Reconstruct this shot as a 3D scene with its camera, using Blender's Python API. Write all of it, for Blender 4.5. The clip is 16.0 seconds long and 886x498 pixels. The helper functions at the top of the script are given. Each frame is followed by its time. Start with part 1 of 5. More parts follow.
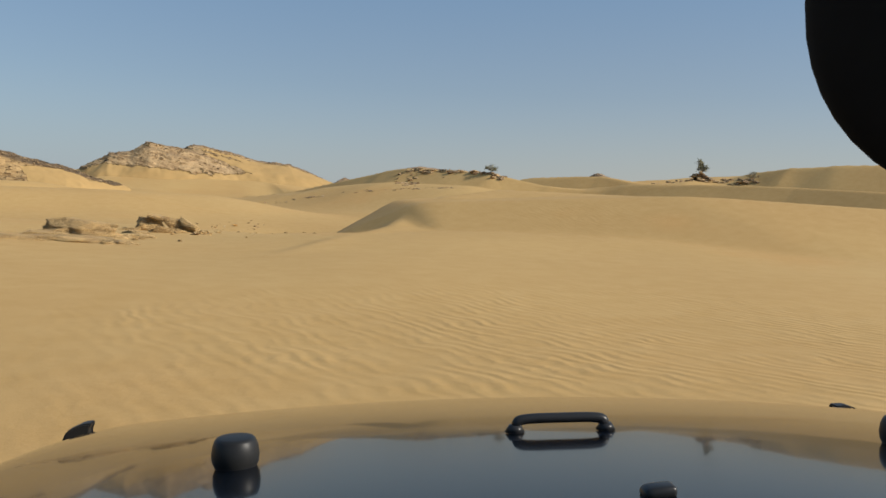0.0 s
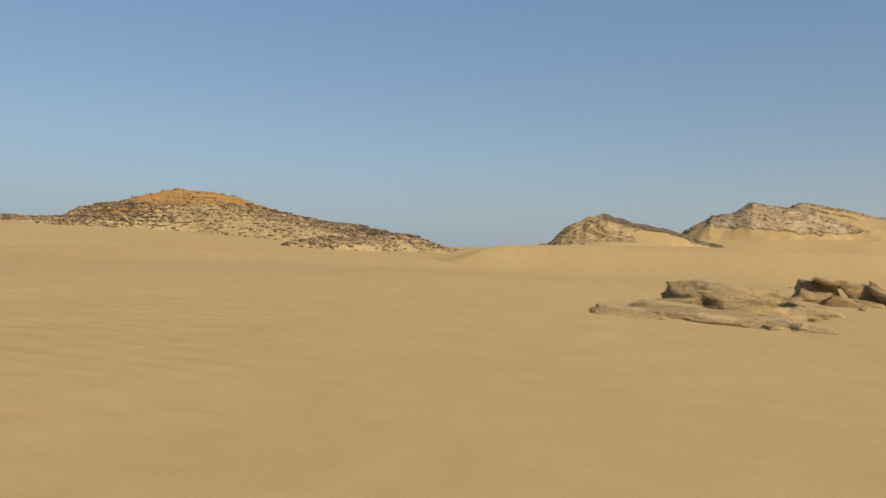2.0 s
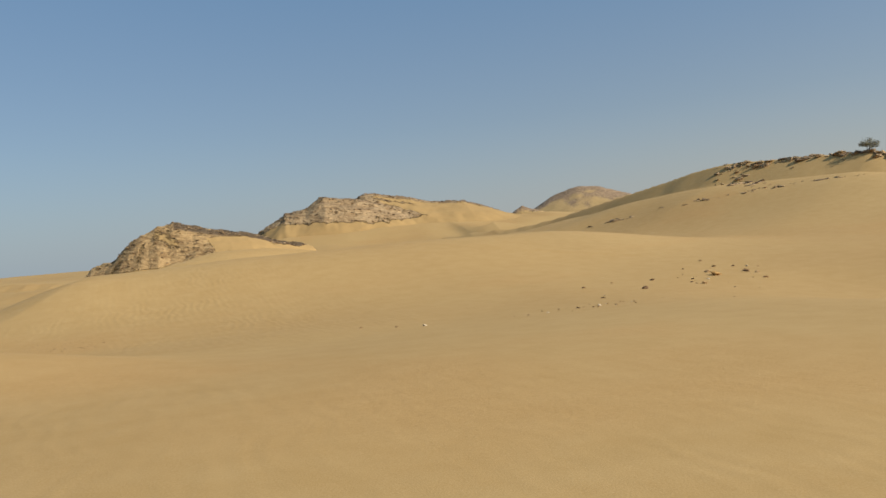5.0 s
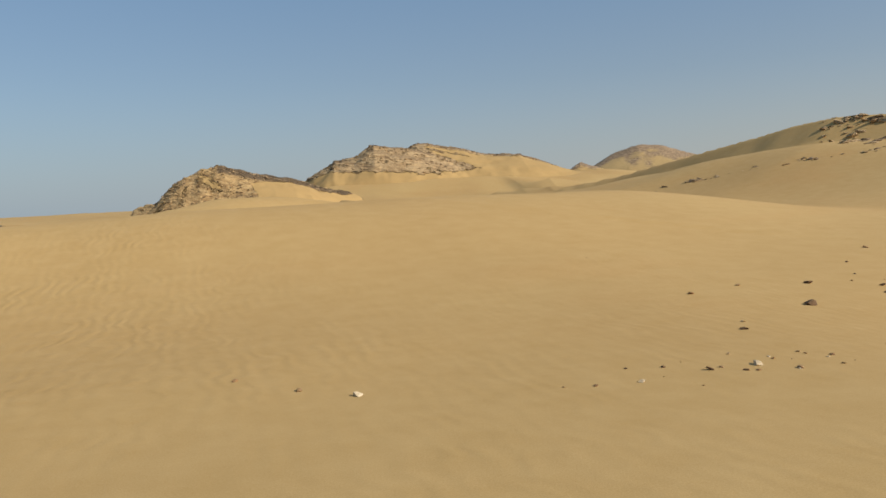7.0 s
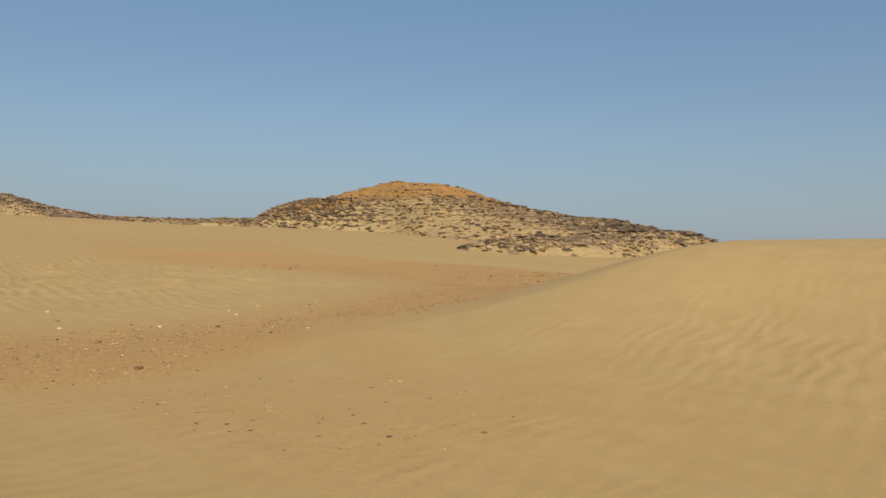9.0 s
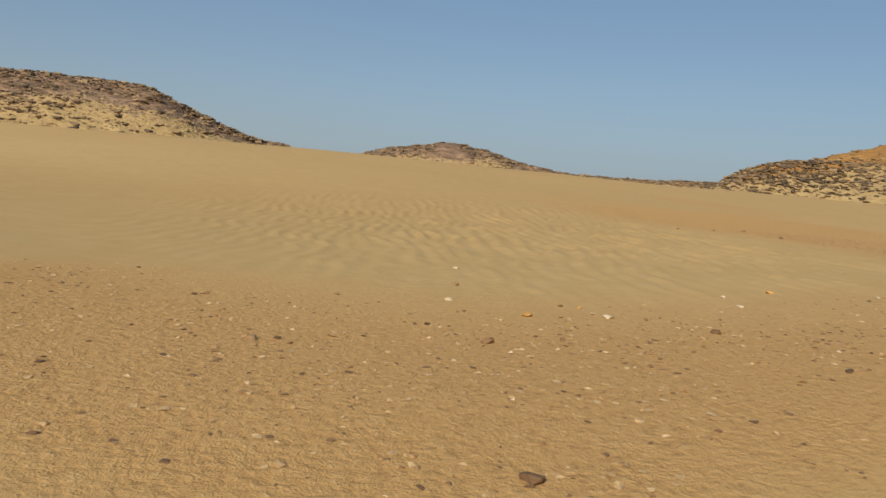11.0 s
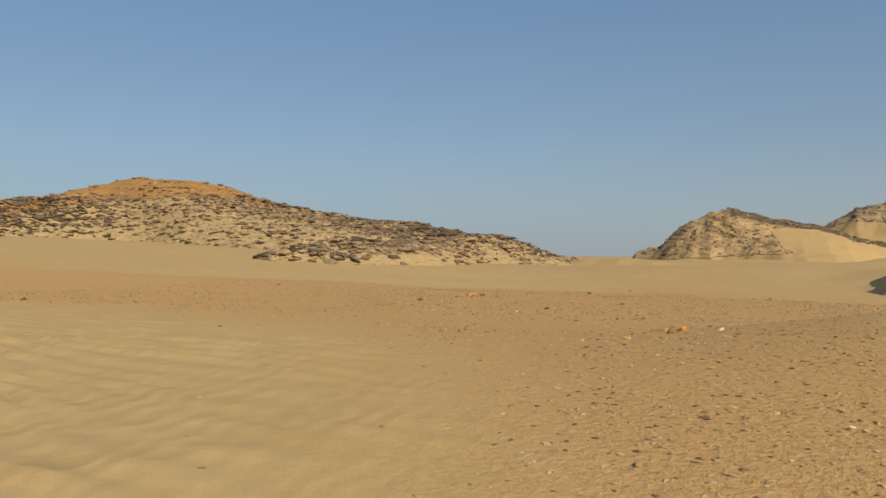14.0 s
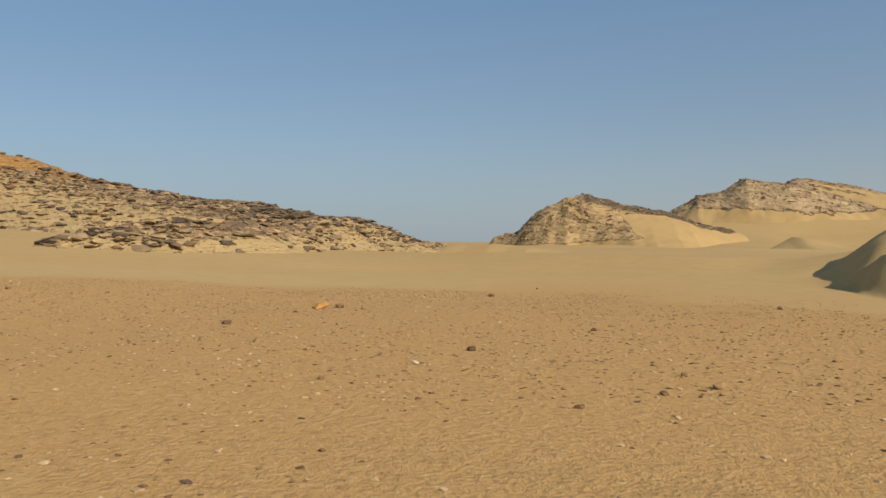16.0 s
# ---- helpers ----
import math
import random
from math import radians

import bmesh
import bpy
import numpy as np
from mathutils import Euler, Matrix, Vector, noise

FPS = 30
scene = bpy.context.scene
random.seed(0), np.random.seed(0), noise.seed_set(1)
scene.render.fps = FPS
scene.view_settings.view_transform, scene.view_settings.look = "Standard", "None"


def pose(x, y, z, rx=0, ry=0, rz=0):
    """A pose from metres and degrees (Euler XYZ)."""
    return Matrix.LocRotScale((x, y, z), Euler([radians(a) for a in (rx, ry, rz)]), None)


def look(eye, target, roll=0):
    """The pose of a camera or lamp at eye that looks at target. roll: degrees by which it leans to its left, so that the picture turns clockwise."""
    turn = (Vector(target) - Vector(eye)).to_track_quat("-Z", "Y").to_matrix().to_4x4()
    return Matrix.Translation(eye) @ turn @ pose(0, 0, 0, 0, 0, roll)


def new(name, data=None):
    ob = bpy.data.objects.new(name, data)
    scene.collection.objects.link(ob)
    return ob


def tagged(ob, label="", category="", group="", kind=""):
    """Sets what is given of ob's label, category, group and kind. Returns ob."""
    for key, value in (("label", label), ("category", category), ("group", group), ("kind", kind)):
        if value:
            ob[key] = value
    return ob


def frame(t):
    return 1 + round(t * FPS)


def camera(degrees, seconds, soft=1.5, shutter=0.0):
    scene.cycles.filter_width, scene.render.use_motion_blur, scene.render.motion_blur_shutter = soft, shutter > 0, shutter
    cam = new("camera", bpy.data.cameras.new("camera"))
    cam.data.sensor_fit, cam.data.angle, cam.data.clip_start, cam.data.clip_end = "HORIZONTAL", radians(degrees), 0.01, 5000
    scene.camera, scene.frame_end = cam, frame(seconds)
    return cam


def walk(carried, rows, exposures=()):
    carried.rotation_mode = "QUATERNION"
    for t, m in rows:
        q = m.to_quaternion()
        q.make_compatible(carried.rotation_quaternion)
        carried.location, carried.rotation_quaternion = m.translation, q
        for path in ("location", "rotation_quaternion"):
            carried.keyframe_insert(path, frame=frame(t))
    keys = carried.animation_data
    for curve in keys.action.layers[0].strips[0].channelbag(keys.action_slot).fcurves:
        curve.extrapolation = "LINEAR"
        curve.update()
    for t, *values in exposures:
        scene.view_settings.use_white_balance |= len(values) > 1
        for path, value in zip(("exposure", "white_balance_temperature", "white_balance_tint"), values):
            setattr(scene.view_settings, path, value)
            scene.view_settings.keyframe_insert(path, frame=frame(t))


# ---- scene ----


def heading(x, y, z, turn, tilt, lean):
    """A camera pose: metres, then degrees clockwise from +y, upwards, and leaning to the left."""
    return pose(x, y, z, 0, 0, -turn) @ pose(0, 0, 0, 90 + tilt, 0, 0) @ pose(0, 0, 0, 0, 0, lean)


cam = camera(59.15, 16.0, soft=1.6)
PATH = [
    (0.00, heading(0.00, 0.00, 1.65, 20.75, -3.26, 2.28)),
    (0.50, heading(0.48, 3.28, 1.43, 11.46, -4.00, 3.68)),
    (1.00, heading(0.27, 7.02, 1.21, 0.35, -4.15, 3.48)),
    (1.50, heading(-0.55, 11.03, 1.11, -11.37, 1.21, 2.09)),
    (2.00, heading(-2.06, 14.94, 1.13, -21.24, -0.08, 1.62)),
    (2.50, heading(-4.02, 18.31, 1.29, -32.00, -1.82, 0.85)),
    (3.00, heading(-6.17, 21.42, 1.35, -30.75, -0.85, 2.64)),
    (3.50, heading(-8.21, 24.78, 1.40, -20.24, -0.49, 1.86)),
    (4.00, heading(-9.52, 28.62, 1.54, -10.17, 3.27, -0.01)),
    (4.50, heading(-10.25, 32.35, 1.72, -1.05, -0.37, -2.03)),
    (4.70, heading(-10.37, 33.76, 1.78, 2.88, -0.45, -3.89)),
    (5.75, heading(-9.10, 40.90, 1.90, 22.00, -1.60, -5.00)),
    (6.80, heading(-6.79, 47.37, 1.87, 8.35, -3.02, -4.25)),
    (7.00, heading(-6.81, 48.60, 1.85, 5.78, -3.92, -3.12)),
    (7.50, heading(-7.49, 51.47, 1.54, -5.41, -3.59, -3.67)),
    (8.00, heading(-8.50, 54.37, 1.29, -17.98, -0.04, -2.49)),
    (8.50, heading(-9.93, 56.69, 1.22, -30.65, -0.01, -0.70)),
    (9.00, heading(-12.05, 58.65, 1.25, -45.59, -0.32, 1.09)),
    (9.20, heading(-12.90, 59.17, 1.27, -51.73, 0.30, 1.99)),
    (10.25, heading(-17.00, 61.25, 0.95, -80.00, -2.80, 3.40)),
    (11.30, heading(-20.79, 62.36, 0.64, -75.00, -6.22, 5.02)),
    (11.50, heading(-21.57, 62.50, 0.59, -71.00, -6.34, 4.23)),
    (12.00, heading(-23.29, 63.17, 0.65, -60.21, 1.33, 1.02)),
    (12.50, heading(-24.75, 64.09, 0.73, -51.90, 1.42, -1.49)),
    (13.00, heading(-26.05, 65.12, 0.80, -42.14, 0.91, 0.47)),
    (13.50, heading(-27.26, 66.55, 0.83, -34.22, 0.87, 0.90)),
    (14.00, heading(-28.36, 68.24, 0.90, -26.07, 0.66, -0.03)),
    (14.50, heading(-29.33, 70.25, 0.91, -19.69, -0.47, -1.02)),
    (15.00, heading(-30.25, 72.42, 0.93, -16.80, -0.63, -1.83)),
    (15.50, heading(-31.25, 74.81, 0.95, -15.76, -0.17, -1.09)),
    (16.00, heading(-32.36, 77.43, 0.96, -15.42, -0.43, -0.01)),
]
walk(cam, PATH, exposures=((0.0, 0.06), (1.0, 0.08), (2.0, 0.0), (4.0, -0.05), (7.0, 0.0), (9.0, -0.1), (12.0, -0.14), (16.0, -0.05)))

# ---- light ----
SUN_BEARING, SUN_HEIGHT = 122.0, 31.0
world = bpy.data.worlds.new("desert_sky")
scene.world = world
world.use_nodes = True
wn = world.node_tree.nodes
sky = wn.new("ShaderNodeTexSky")
sky.sky_type = "NISHITA"
sky.sun_disc = False
sky.sun_elevation = radians(SUN_HEIGHT)
sky.sun_rotation = radians(SUN_BEARING)
sky.altitude = 0
sky.air_density = 1.0
sky.dust_density = 0.9
sky.ozone_density = 2.8
wn["Background"].inputs["Strength"].default_value = 0.087
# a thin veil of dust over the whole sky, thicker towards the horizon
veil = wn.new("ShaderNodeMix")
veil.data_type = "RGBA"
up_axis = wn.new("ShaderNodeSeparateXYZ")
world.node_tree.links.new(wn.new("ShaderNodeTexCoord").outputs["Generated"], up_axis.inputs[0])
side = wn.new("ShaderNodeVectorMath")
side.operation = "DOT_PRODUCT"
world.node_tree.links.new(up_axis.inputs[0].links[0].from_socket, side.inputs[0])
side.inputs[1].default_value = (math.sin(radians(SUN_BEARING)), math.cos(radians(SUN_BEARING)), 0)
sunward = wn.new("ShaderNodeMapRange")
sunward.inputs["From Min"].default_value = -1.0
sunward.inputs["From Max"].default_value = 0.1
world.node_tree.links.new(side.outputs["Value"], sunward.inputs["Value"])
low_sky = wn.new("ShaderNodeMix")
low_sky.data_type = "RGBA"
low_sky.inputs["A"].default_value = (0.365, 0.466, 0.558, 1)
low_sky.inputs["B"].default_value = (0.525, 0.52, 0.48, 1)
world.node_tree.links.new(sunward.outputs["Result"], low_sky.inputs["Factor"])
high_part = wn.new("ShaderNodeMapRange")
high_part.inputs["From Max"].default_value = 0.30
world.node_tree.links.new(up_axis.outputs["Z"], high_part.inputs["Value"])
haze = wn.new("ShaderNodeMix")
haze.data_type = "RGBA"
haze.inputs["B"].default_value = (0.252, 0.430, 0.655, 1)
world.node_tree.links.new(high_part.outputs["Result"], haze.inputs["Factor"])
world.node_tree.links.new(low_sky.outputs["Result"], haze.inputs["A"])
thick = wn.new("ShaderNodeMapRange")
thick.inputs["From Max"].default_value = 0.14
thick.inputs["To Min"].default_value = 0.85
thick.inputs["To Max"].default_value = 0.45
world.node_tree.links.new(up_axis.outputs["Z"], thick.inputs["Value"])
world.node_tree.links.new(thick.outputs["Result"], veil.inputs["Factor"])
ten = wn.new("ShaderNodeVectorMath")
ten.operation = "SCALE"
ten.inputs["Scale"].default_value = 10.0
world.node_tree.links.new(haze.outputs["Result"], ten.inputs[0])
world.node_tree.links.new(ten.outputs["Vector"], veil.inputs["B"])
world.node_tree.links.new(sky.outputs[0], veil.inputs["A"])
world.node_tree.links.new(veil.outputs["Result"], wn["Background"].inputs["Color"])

sun_data = bpy.data.lights.new("sun", "SUN")
sun_data.energy = 4.95
sun_data.angle = radians(0.7)
sun_data.color = (1.0, 0.93, 0.82)
sun = new("sun", sun_data)
sun_way = Vector((math.sin(radians(SUN_BEARING)) * math.cos(radians(SUN_HEIGHT)),
                  math.cos(radians(SUN_BEARING)) * math.cos(radians(SUN_HEIGHT)), math.sin(radians(SUN_HEIGHT))))
sun.matrix_world = look(sun_way * 300, (0, 0, 0))
scene.view_settings.exposure = 0.0


# ---- materials ----
def material(name):
    m = bpy.data.materials.new(name)
    m.use_nodes = True
    return m, m.node_tree, m.node_tree.nodes["Principled BSDF"]


def link(tree, a, b):
    tree.links.new(a, b)


def noise_node(tree, where, scale, detail=4.0, rough=0.55, stretch=None):
    n = tree.nodes.new("ShaderNodeTexNoise")
    n.inputs["Scale"].default_value = scale
    n.inputs["Detail"].default_value = detail
    n.inputs["Roughness"].default_value = rough
    if stretch:
        mp = tree.nodes.new("ShaderNodeMapping")
        mp.inputs["Scale"].default_value = stretch
        link(tree, where, mp.inputs["Vector"])
        where = mp.outputs["Vector"]
    link(tree, where, n.inputs["Vector"])
    return n.outputs["Fac"]


def ramp(tree, fac, stops):
    r = tree.nodes.new("ShaderNodeValToRGB")
    e = r.color_ramp.elements
    while len(e) < len(stops):
        e.new(0.5)
    for el, (p, c) in zip(e, stops):
        el.position = p
        el.color = (*c, 1) if len(c) == 3 else c
    link(tree, fac, r.inputs["Fac"])
    return r.outputs["Color"]


def mix(tree, fac, a, b, kind="MIX"):
    n = tree.nodes.new("ShaderNodeMix")
    n.data_type = "RGBA"
    n.blend_type = kind
    for sock, v in ((n.inputs["Factor"], fac), (n.inputs["A"], a), (n.inputs["B"], b)):
        if isinstance(v, (int, float)):
            sock.default_value = v
        elif isinstance(v, tuple):
            sock.default_value = (*v, 1)
        else:
            link(tree, v, sock)
    return n.outputs["Result"]


def maths(tree, op, a, b=0.0):
    n = tree.nodes.new("ShaderNodeMath")
    n.operation = op
    n.use_clamp = False
    for sock, v in zip(n.inputs, (a, b)):
        if isinstance(v, (int, float)):
            sock.default_value = v
        else:
            link(tree, v, sock)
    return n.outputs[0]


def bump(tree, height, distance, strength=1.0, before=None):
    n = tree.nodes.new("ShaderNodeBump")
    n.inputs["Distance"].default_value = distance
    n.inputs["Strength"].default_value = strength
    link(tree, height, n.inputs["Height"])
    if before is not None:
        link(tree, before, n.inputs["Normal"])
    return n.outputs["Normal"]


def attribute(tree, name):
    n = tree.nodes.new("ShaderNodeAttribute")
    n.attribute_name = name
    return n.outputs["Fac"]


def place_of(tree):
    return tree.nodes.new("ShaderNodeNewGeometry").outputs["Position"]


SAND = (0.47, 0.286, 0.091)
SAND_PALE = (0.505, 0.322, 0.112)
SAND_WARM = (0.437, 0.252, 0.074)


def ground_material():
    m, t, b = material("wind_blown_sand")
    p = place_of(t)
    broad = noise_node(t, p, 0.035, 3)
    fine = noise_node(t, p, 1.4, 5)
    col = ramp(t, broad, [(0.30, SAND_WARM), (0.50, SAND), (0.72, SAND_PALE)])
    col = mix(t, 0.20, col, ramp(t, fine, [(0.3, (0.36, 0.24, 0.11)), (0.7, (0.56, 0.41, 0.22))]))
    grain = noise_node(t, p, 60, 2)
    col = mix(t, 0.12, col, ramp(t, grain, [(0.3, (0.26, 0.17, 0.09)), (0.7, (0.66, 0.52, 0.33))]))
    # gravel flats
    g = attribute(t, "gravel")
    speck = noise_node(t, p, 14, 4, 0.7)
    gcol = ramp(t, speck, [(0.28, (0.33, 0.172, 0.062)), (0.45, (0.485, 0.268, 0.092)), (0.62, (0.545, 0.313, 0.115)), (0.80, (0.68, 0.48, 0.25))])
    col = mix(t, maths(t, "MULTIPLY", g, 0.85), col, gcol)
    link(t, col, b.inputs["Base Color"])
    b.inputs["Roughness"].default_value = 0.95
    b.inputs["Specular IOR Level"].default_value = 0.15
    # wind ripples, two sets of crossing wavelets
    ripple = attribute(t, "ripple")
    wv = t.nodes.new("ShaderNodeTexWave")
    wv.wave_type, wv.bands_direction, wv.wave_profile = "BANDS", "X", "SIN"
    wv.inputs["Scale"].default_value = 0.95
    wv.inputs["Distortion"].default_value = 8.0
    wv.inputs["Detail"].default_value = 1.5
    wv.inputs["Detail Scale"].default_value = 0.9
    mp = t.nodes.new("ShaderNodeMapping")
    mp.inputs["Rotation"].default_value = (0, 0, radians(-12))
    link(t, p, mp.inputs["Vector"])
    link(t, mp.outputs["Vector"], wv.inputs["Vector"])
    patch = noise_node(t, p, 0.25, 3)
    amount = maths(t, "MULTIPLY", ripple, ramp(t, patch, [(0.34, (0.25, 0.25, 0.25)), (0.60, (1, 1, 1))]))
    broken = noise_node(t, p, 1.5, 3, 0.6)
    crest = maths(t, "MULTIPLY", wv.outputs["Fac"], ramp(t, broken, [(0.30, (0.15, 0.15, 0.15)), (0.70, (1, 1, 1))]))
    h = maths(t, "MULTIPLY", maths(t, "ADD", crest, maths(t, "MULTIPLY", broken, 1.1)), amount)
    # broader ripples that cross and break up
    w2 = t.nodes.new("ShaderNodeTexWave")
    w2.wave_type, w2.bands_direction, w2.wave_profile = "BANDS", "X", "SIN"
    w2.inputs["Scale"].default_value = 0.55
    w2.inputs["Distortion"].default_value = 7.0
    w2.inputs["Detail"].default_value = 2.0
    w2.inputs["Detail Scale"].default_value = 0.8
    mp2 = t.nodes.new("ShaderNodeMapping")
    mp2.inputs["Rotation"].default_value = (0, 0, radians(-84))
    link(t, p, mp2.inputs["Vector"])
    link(t, mp2.outputs["Vector"], w2.inputs["Vector"])
    lumps = noise_node(t, p, 1.1, 3, 0.55)
    h2 = maths(t, "MULTIPLY", maths(t, "ADD", maths(t, "MULTIPLY", w2.outputs["Fac"], lumps), maths(t, "MULTIPLY", lumps, 0.9)), attribute(t, "broad_ripple"))
    n1 = bump(t, h2, 0.10, 1.0, bump(t, h, 0.020, 1.0))
    n2 = bump(t, maths(t, "MULTIPLY", speck, g), 0.034, 0.9, n1)
    n3 = bump(t, fine, 0.02, 0.35, n2)
    n4 = bump(t, grain, 0.004, 0.6, n3)
    link(t, n4, b.inputs["Normal"])
    return m


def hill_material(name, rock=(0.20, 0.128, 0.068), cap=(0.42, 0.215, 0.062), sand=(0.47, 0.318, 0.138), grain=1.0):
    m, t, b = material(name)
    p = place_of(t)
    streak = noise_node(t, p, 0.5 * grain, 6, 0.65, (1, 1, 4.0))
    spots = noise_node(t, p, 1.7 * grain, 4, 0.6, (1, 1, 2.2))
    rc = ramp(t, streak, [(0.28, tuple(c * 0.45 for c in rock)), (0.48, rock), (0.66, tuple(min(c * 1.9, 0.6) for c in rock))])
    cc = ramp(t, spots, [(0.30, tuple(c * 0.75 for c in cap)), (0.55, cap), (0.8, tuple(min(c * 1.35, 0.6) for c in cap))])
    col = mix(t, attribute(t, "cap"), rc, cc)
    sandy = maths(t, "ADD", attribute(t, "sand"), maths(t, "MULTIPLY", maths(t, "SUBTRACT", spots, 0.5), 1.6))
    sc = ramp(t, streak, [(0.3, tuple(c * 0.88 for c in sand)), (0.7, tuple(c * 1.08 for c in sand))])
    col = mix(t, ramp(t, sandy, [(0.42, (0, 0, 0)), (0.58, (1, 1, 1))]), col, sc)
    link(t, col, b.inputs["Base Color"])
    b.inputs["Roughness"].default_value = 0.92
    b.inputs["Specular IOR Level"].default_value = 0.2
    n1 = bump(t, streak, 0.8 / grain, 0.8)
    link(t, bump(t, spots, 0.35 / grain, 0.7, n1), b.inputs["Normal"])
    return m


def strata_material(name, dark, mid, pale, slate, sand, scale=1.0):
    """Bedded rock: bands that follow the layers, broken slabs, blown sand in the hollows."""
    m, t, b = material(name)
    p = place_of(t)
    cut = t.nodes.new("ShaderNodeSeparateXYZ")
    link(t, p, cut.inputs[0])
    join = t.nodes.new("ShaderNodeCombineXYZ")
    link(t, maths(t, "MULTIPLY", cut.outputs["X"], 0.22), join.inputs["X"])
    link(t, maths(t, "MULTIPLY", cut.outputs["Y"], 0.22), join.inputs["Y"])
    link(t, attribute(t, "bed"), join.inputs["Z"])
    bands = noise_node(t, join.outputs[0], 0.75 * scale, 5, 0.68)
    lumps = noise_node(t, p, 0.9 * scale, 6, 0.7, (1, 1, 1.8))
    col = ramp(t, bands, [(0.30, dark), (0.44, mid), (0.56, pale), (0.66, mid), (0.76, dark)])
    col = mix(t, 0.6, col, ramp(t, lumps, [(0.30, (0.45, 0.43, 0.42)), (0.55, (1.0, 0.98, 0.95)), (0.75, (1.2, 1.16, 1.1))]), "MULTIPLY")
    slab = ramp(t, lumps, [(0.30, tuple(c * 0.7 for c in slate)), (0.65, tuple(c * 1.35 for c in slate))])
    col = mix(t, attribute(t, "slab"), col, slab)
    sandy = maths(t, "ADD", attribute(t, "sand"), maths(t, "MULTIPLY", maths(t, "SUBTRACT", lumps, 0.5), 1.3))
    sc = ramp(t, noise_node(t, p, 0.12, 3), [(0.3, tuple(c * 0.94 for c in sand)), (0.7, tuple(c * 1.05 for c in sand))])
    sand_mask = ramp(t, sandy, [(0.44, (0, 0, 0)), (0.58, (1, 1, 1))])
    col = mix(t, sand_mask, col, sc)
    link(t, col, b.inputs["Base Color"])
    b.inputs["Roughness"].default_value = 0.92
    b.inputs["Specular IOR Level"].default_value = 0.15
    rocky = maths(t, "SUBTRACT", 1.0, sand_mask)
    n1 = bump(t, maths(t, "MULTIPLY", bands, rocky), 0.6 / scale, 0.7)
    link(t, bump(t, maths(t, "MULTIPLY", lumps, rocky), 0.4 / scale, 0.7, n1), b.inputs["Normal"])
    return m


def stone_material(name, dark, mid, pale, by="object", scale=2.5, cracks=0.0):
    m, t, b = material(name)
    if by == "object":
        rnd = t.nodes.new("ShaderNodeObjectInfo").outputs["Random"]
    else:
        rnd = t.nodes.new("ShaderNodeNewGeometry").outputs["Random Per Island"]
    p = place_of(t)
    col = ramp(t, rnd, [(0.05, dark), (0.45, mid), (0.9, pale)])
    n = noise_node(t, p, scale, 5, 0.65, (1, 1, 3))
    col = mix(t, 0.55, col, ramp(t, n, [(0.3, (0.35, 0.33, 0.32)), (0.7, (1.0, 0.97, 0.93))]), "MULTIPLY")
    relief = bump(t, n, min(0.12, 0.25 / scale), 0.8)
    if cracks:
        layers = noise_node(t, p, 1.1 * cracks, 7, 0.72, (1, 1, 5))
        pits = noise_node(t, p, 4.0, 5, 0.7)
        col = mix(t, 0.75, col, ramp(t, layers, [(0.33, (0.42, 0.38, 0.34)), (0.45, (0.95, 0.93, 0.9)), (0.7, (1.15, 1.12, 1.05))]), "MULTIPLY")
        relief = bump(t, pits, 0.12, 0.8, bump(t, layers, 0.5, 1.0, relief))
    link(t, col, b.inputs["Base Color"])
    b.inputs["Roughness"].default_value = 0.85
    link(t, relief, b.inputs["Normal"])
    return m


M_GROUND = ground_material()
M_HILL = hill_material("layered_sandstone_hill")
M_HILL_WEST = hill_material("brown_sandstone_hill", rock=(0.20, 0.125, 0.075), cap=(0.24, 0.14, 0.075))
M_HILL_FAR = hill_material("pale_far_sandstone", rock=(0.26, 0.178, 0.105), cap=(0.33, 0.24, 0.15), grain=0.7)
M_TILTED = strata_material("tilted_sandstone", (0.20, 0.122, 0.056), (0.37, 0.238, 0.108), (0.51, 0.345, 0.162), (0.115, 0.08, 0.048), (0.425, 0.274, 0.110))
M_TWIN = strata_material("grey_brown_sandstone", (0.22, 0.145, 0.078), (0.38, 0.255, 0.13), (0.49, 0.345, 0.185), (0.19, 0.128, 0.074), (0.425, 0.274, 0.110), 0.75)
M_SLAB_PALE = stone_material("pale_rubble", (0.20, 0.125, 0.062), (0.36, 0.235, 0.115), (0.51, 0.355, 0.18), by="island")
M_RIDGE = stone_material("dark_ridge_slab", (0.09, 0.065, 0.036), (0.15, 0.10, 0.052), (0.26, 0.17, 0.082), by="island")
M_SLAB = stone_material("dark_varnished_slab", (0.10, 0.07, 0.04), (0.22, 0.148, 0.075), (0.43, 0.285, 0.135))
M_SLAB_JOINED = stone_material("varnished_rubble", (0.105, 0.072, 0.04), (0.29, 0.19, 0.092), (0.49, 0.325, 0.15), by="island")
M_SLAB_FAR = stone_material("far_rubble", (0.13, 0.082, 0.043), (0.27, 0.172, 0.085), (0.44, 0.295, 0.145), by="island")
M_OUTCROP = stone_material("tan_sandstone", (0.60, 0.385, 0.155), (0.67, 0.44, 0.185), (0.73, 0.49, 0.21), scale=1.3, cracks=0.8)
M_STONE = stone_material("desert_stone", (0.13, 0.07, 0.028), (0.29, 0.155, 0.058), (0.46, 0.29, 0.125), scale=9)
M_STONE_ORANGE = stone_material("ochre_stone", (0.50, 0.245, 0.055), (0.57, 0.30, 0.07), (0.60, 0.34, 0.10), scale=9)
M_STONE_PALE = stone_material("pale_limestone_stone", (0.62, 0.47, 0.28), (0.68, 0.53, 0.33), (0.74, 0.59, 0.38), scale=9)
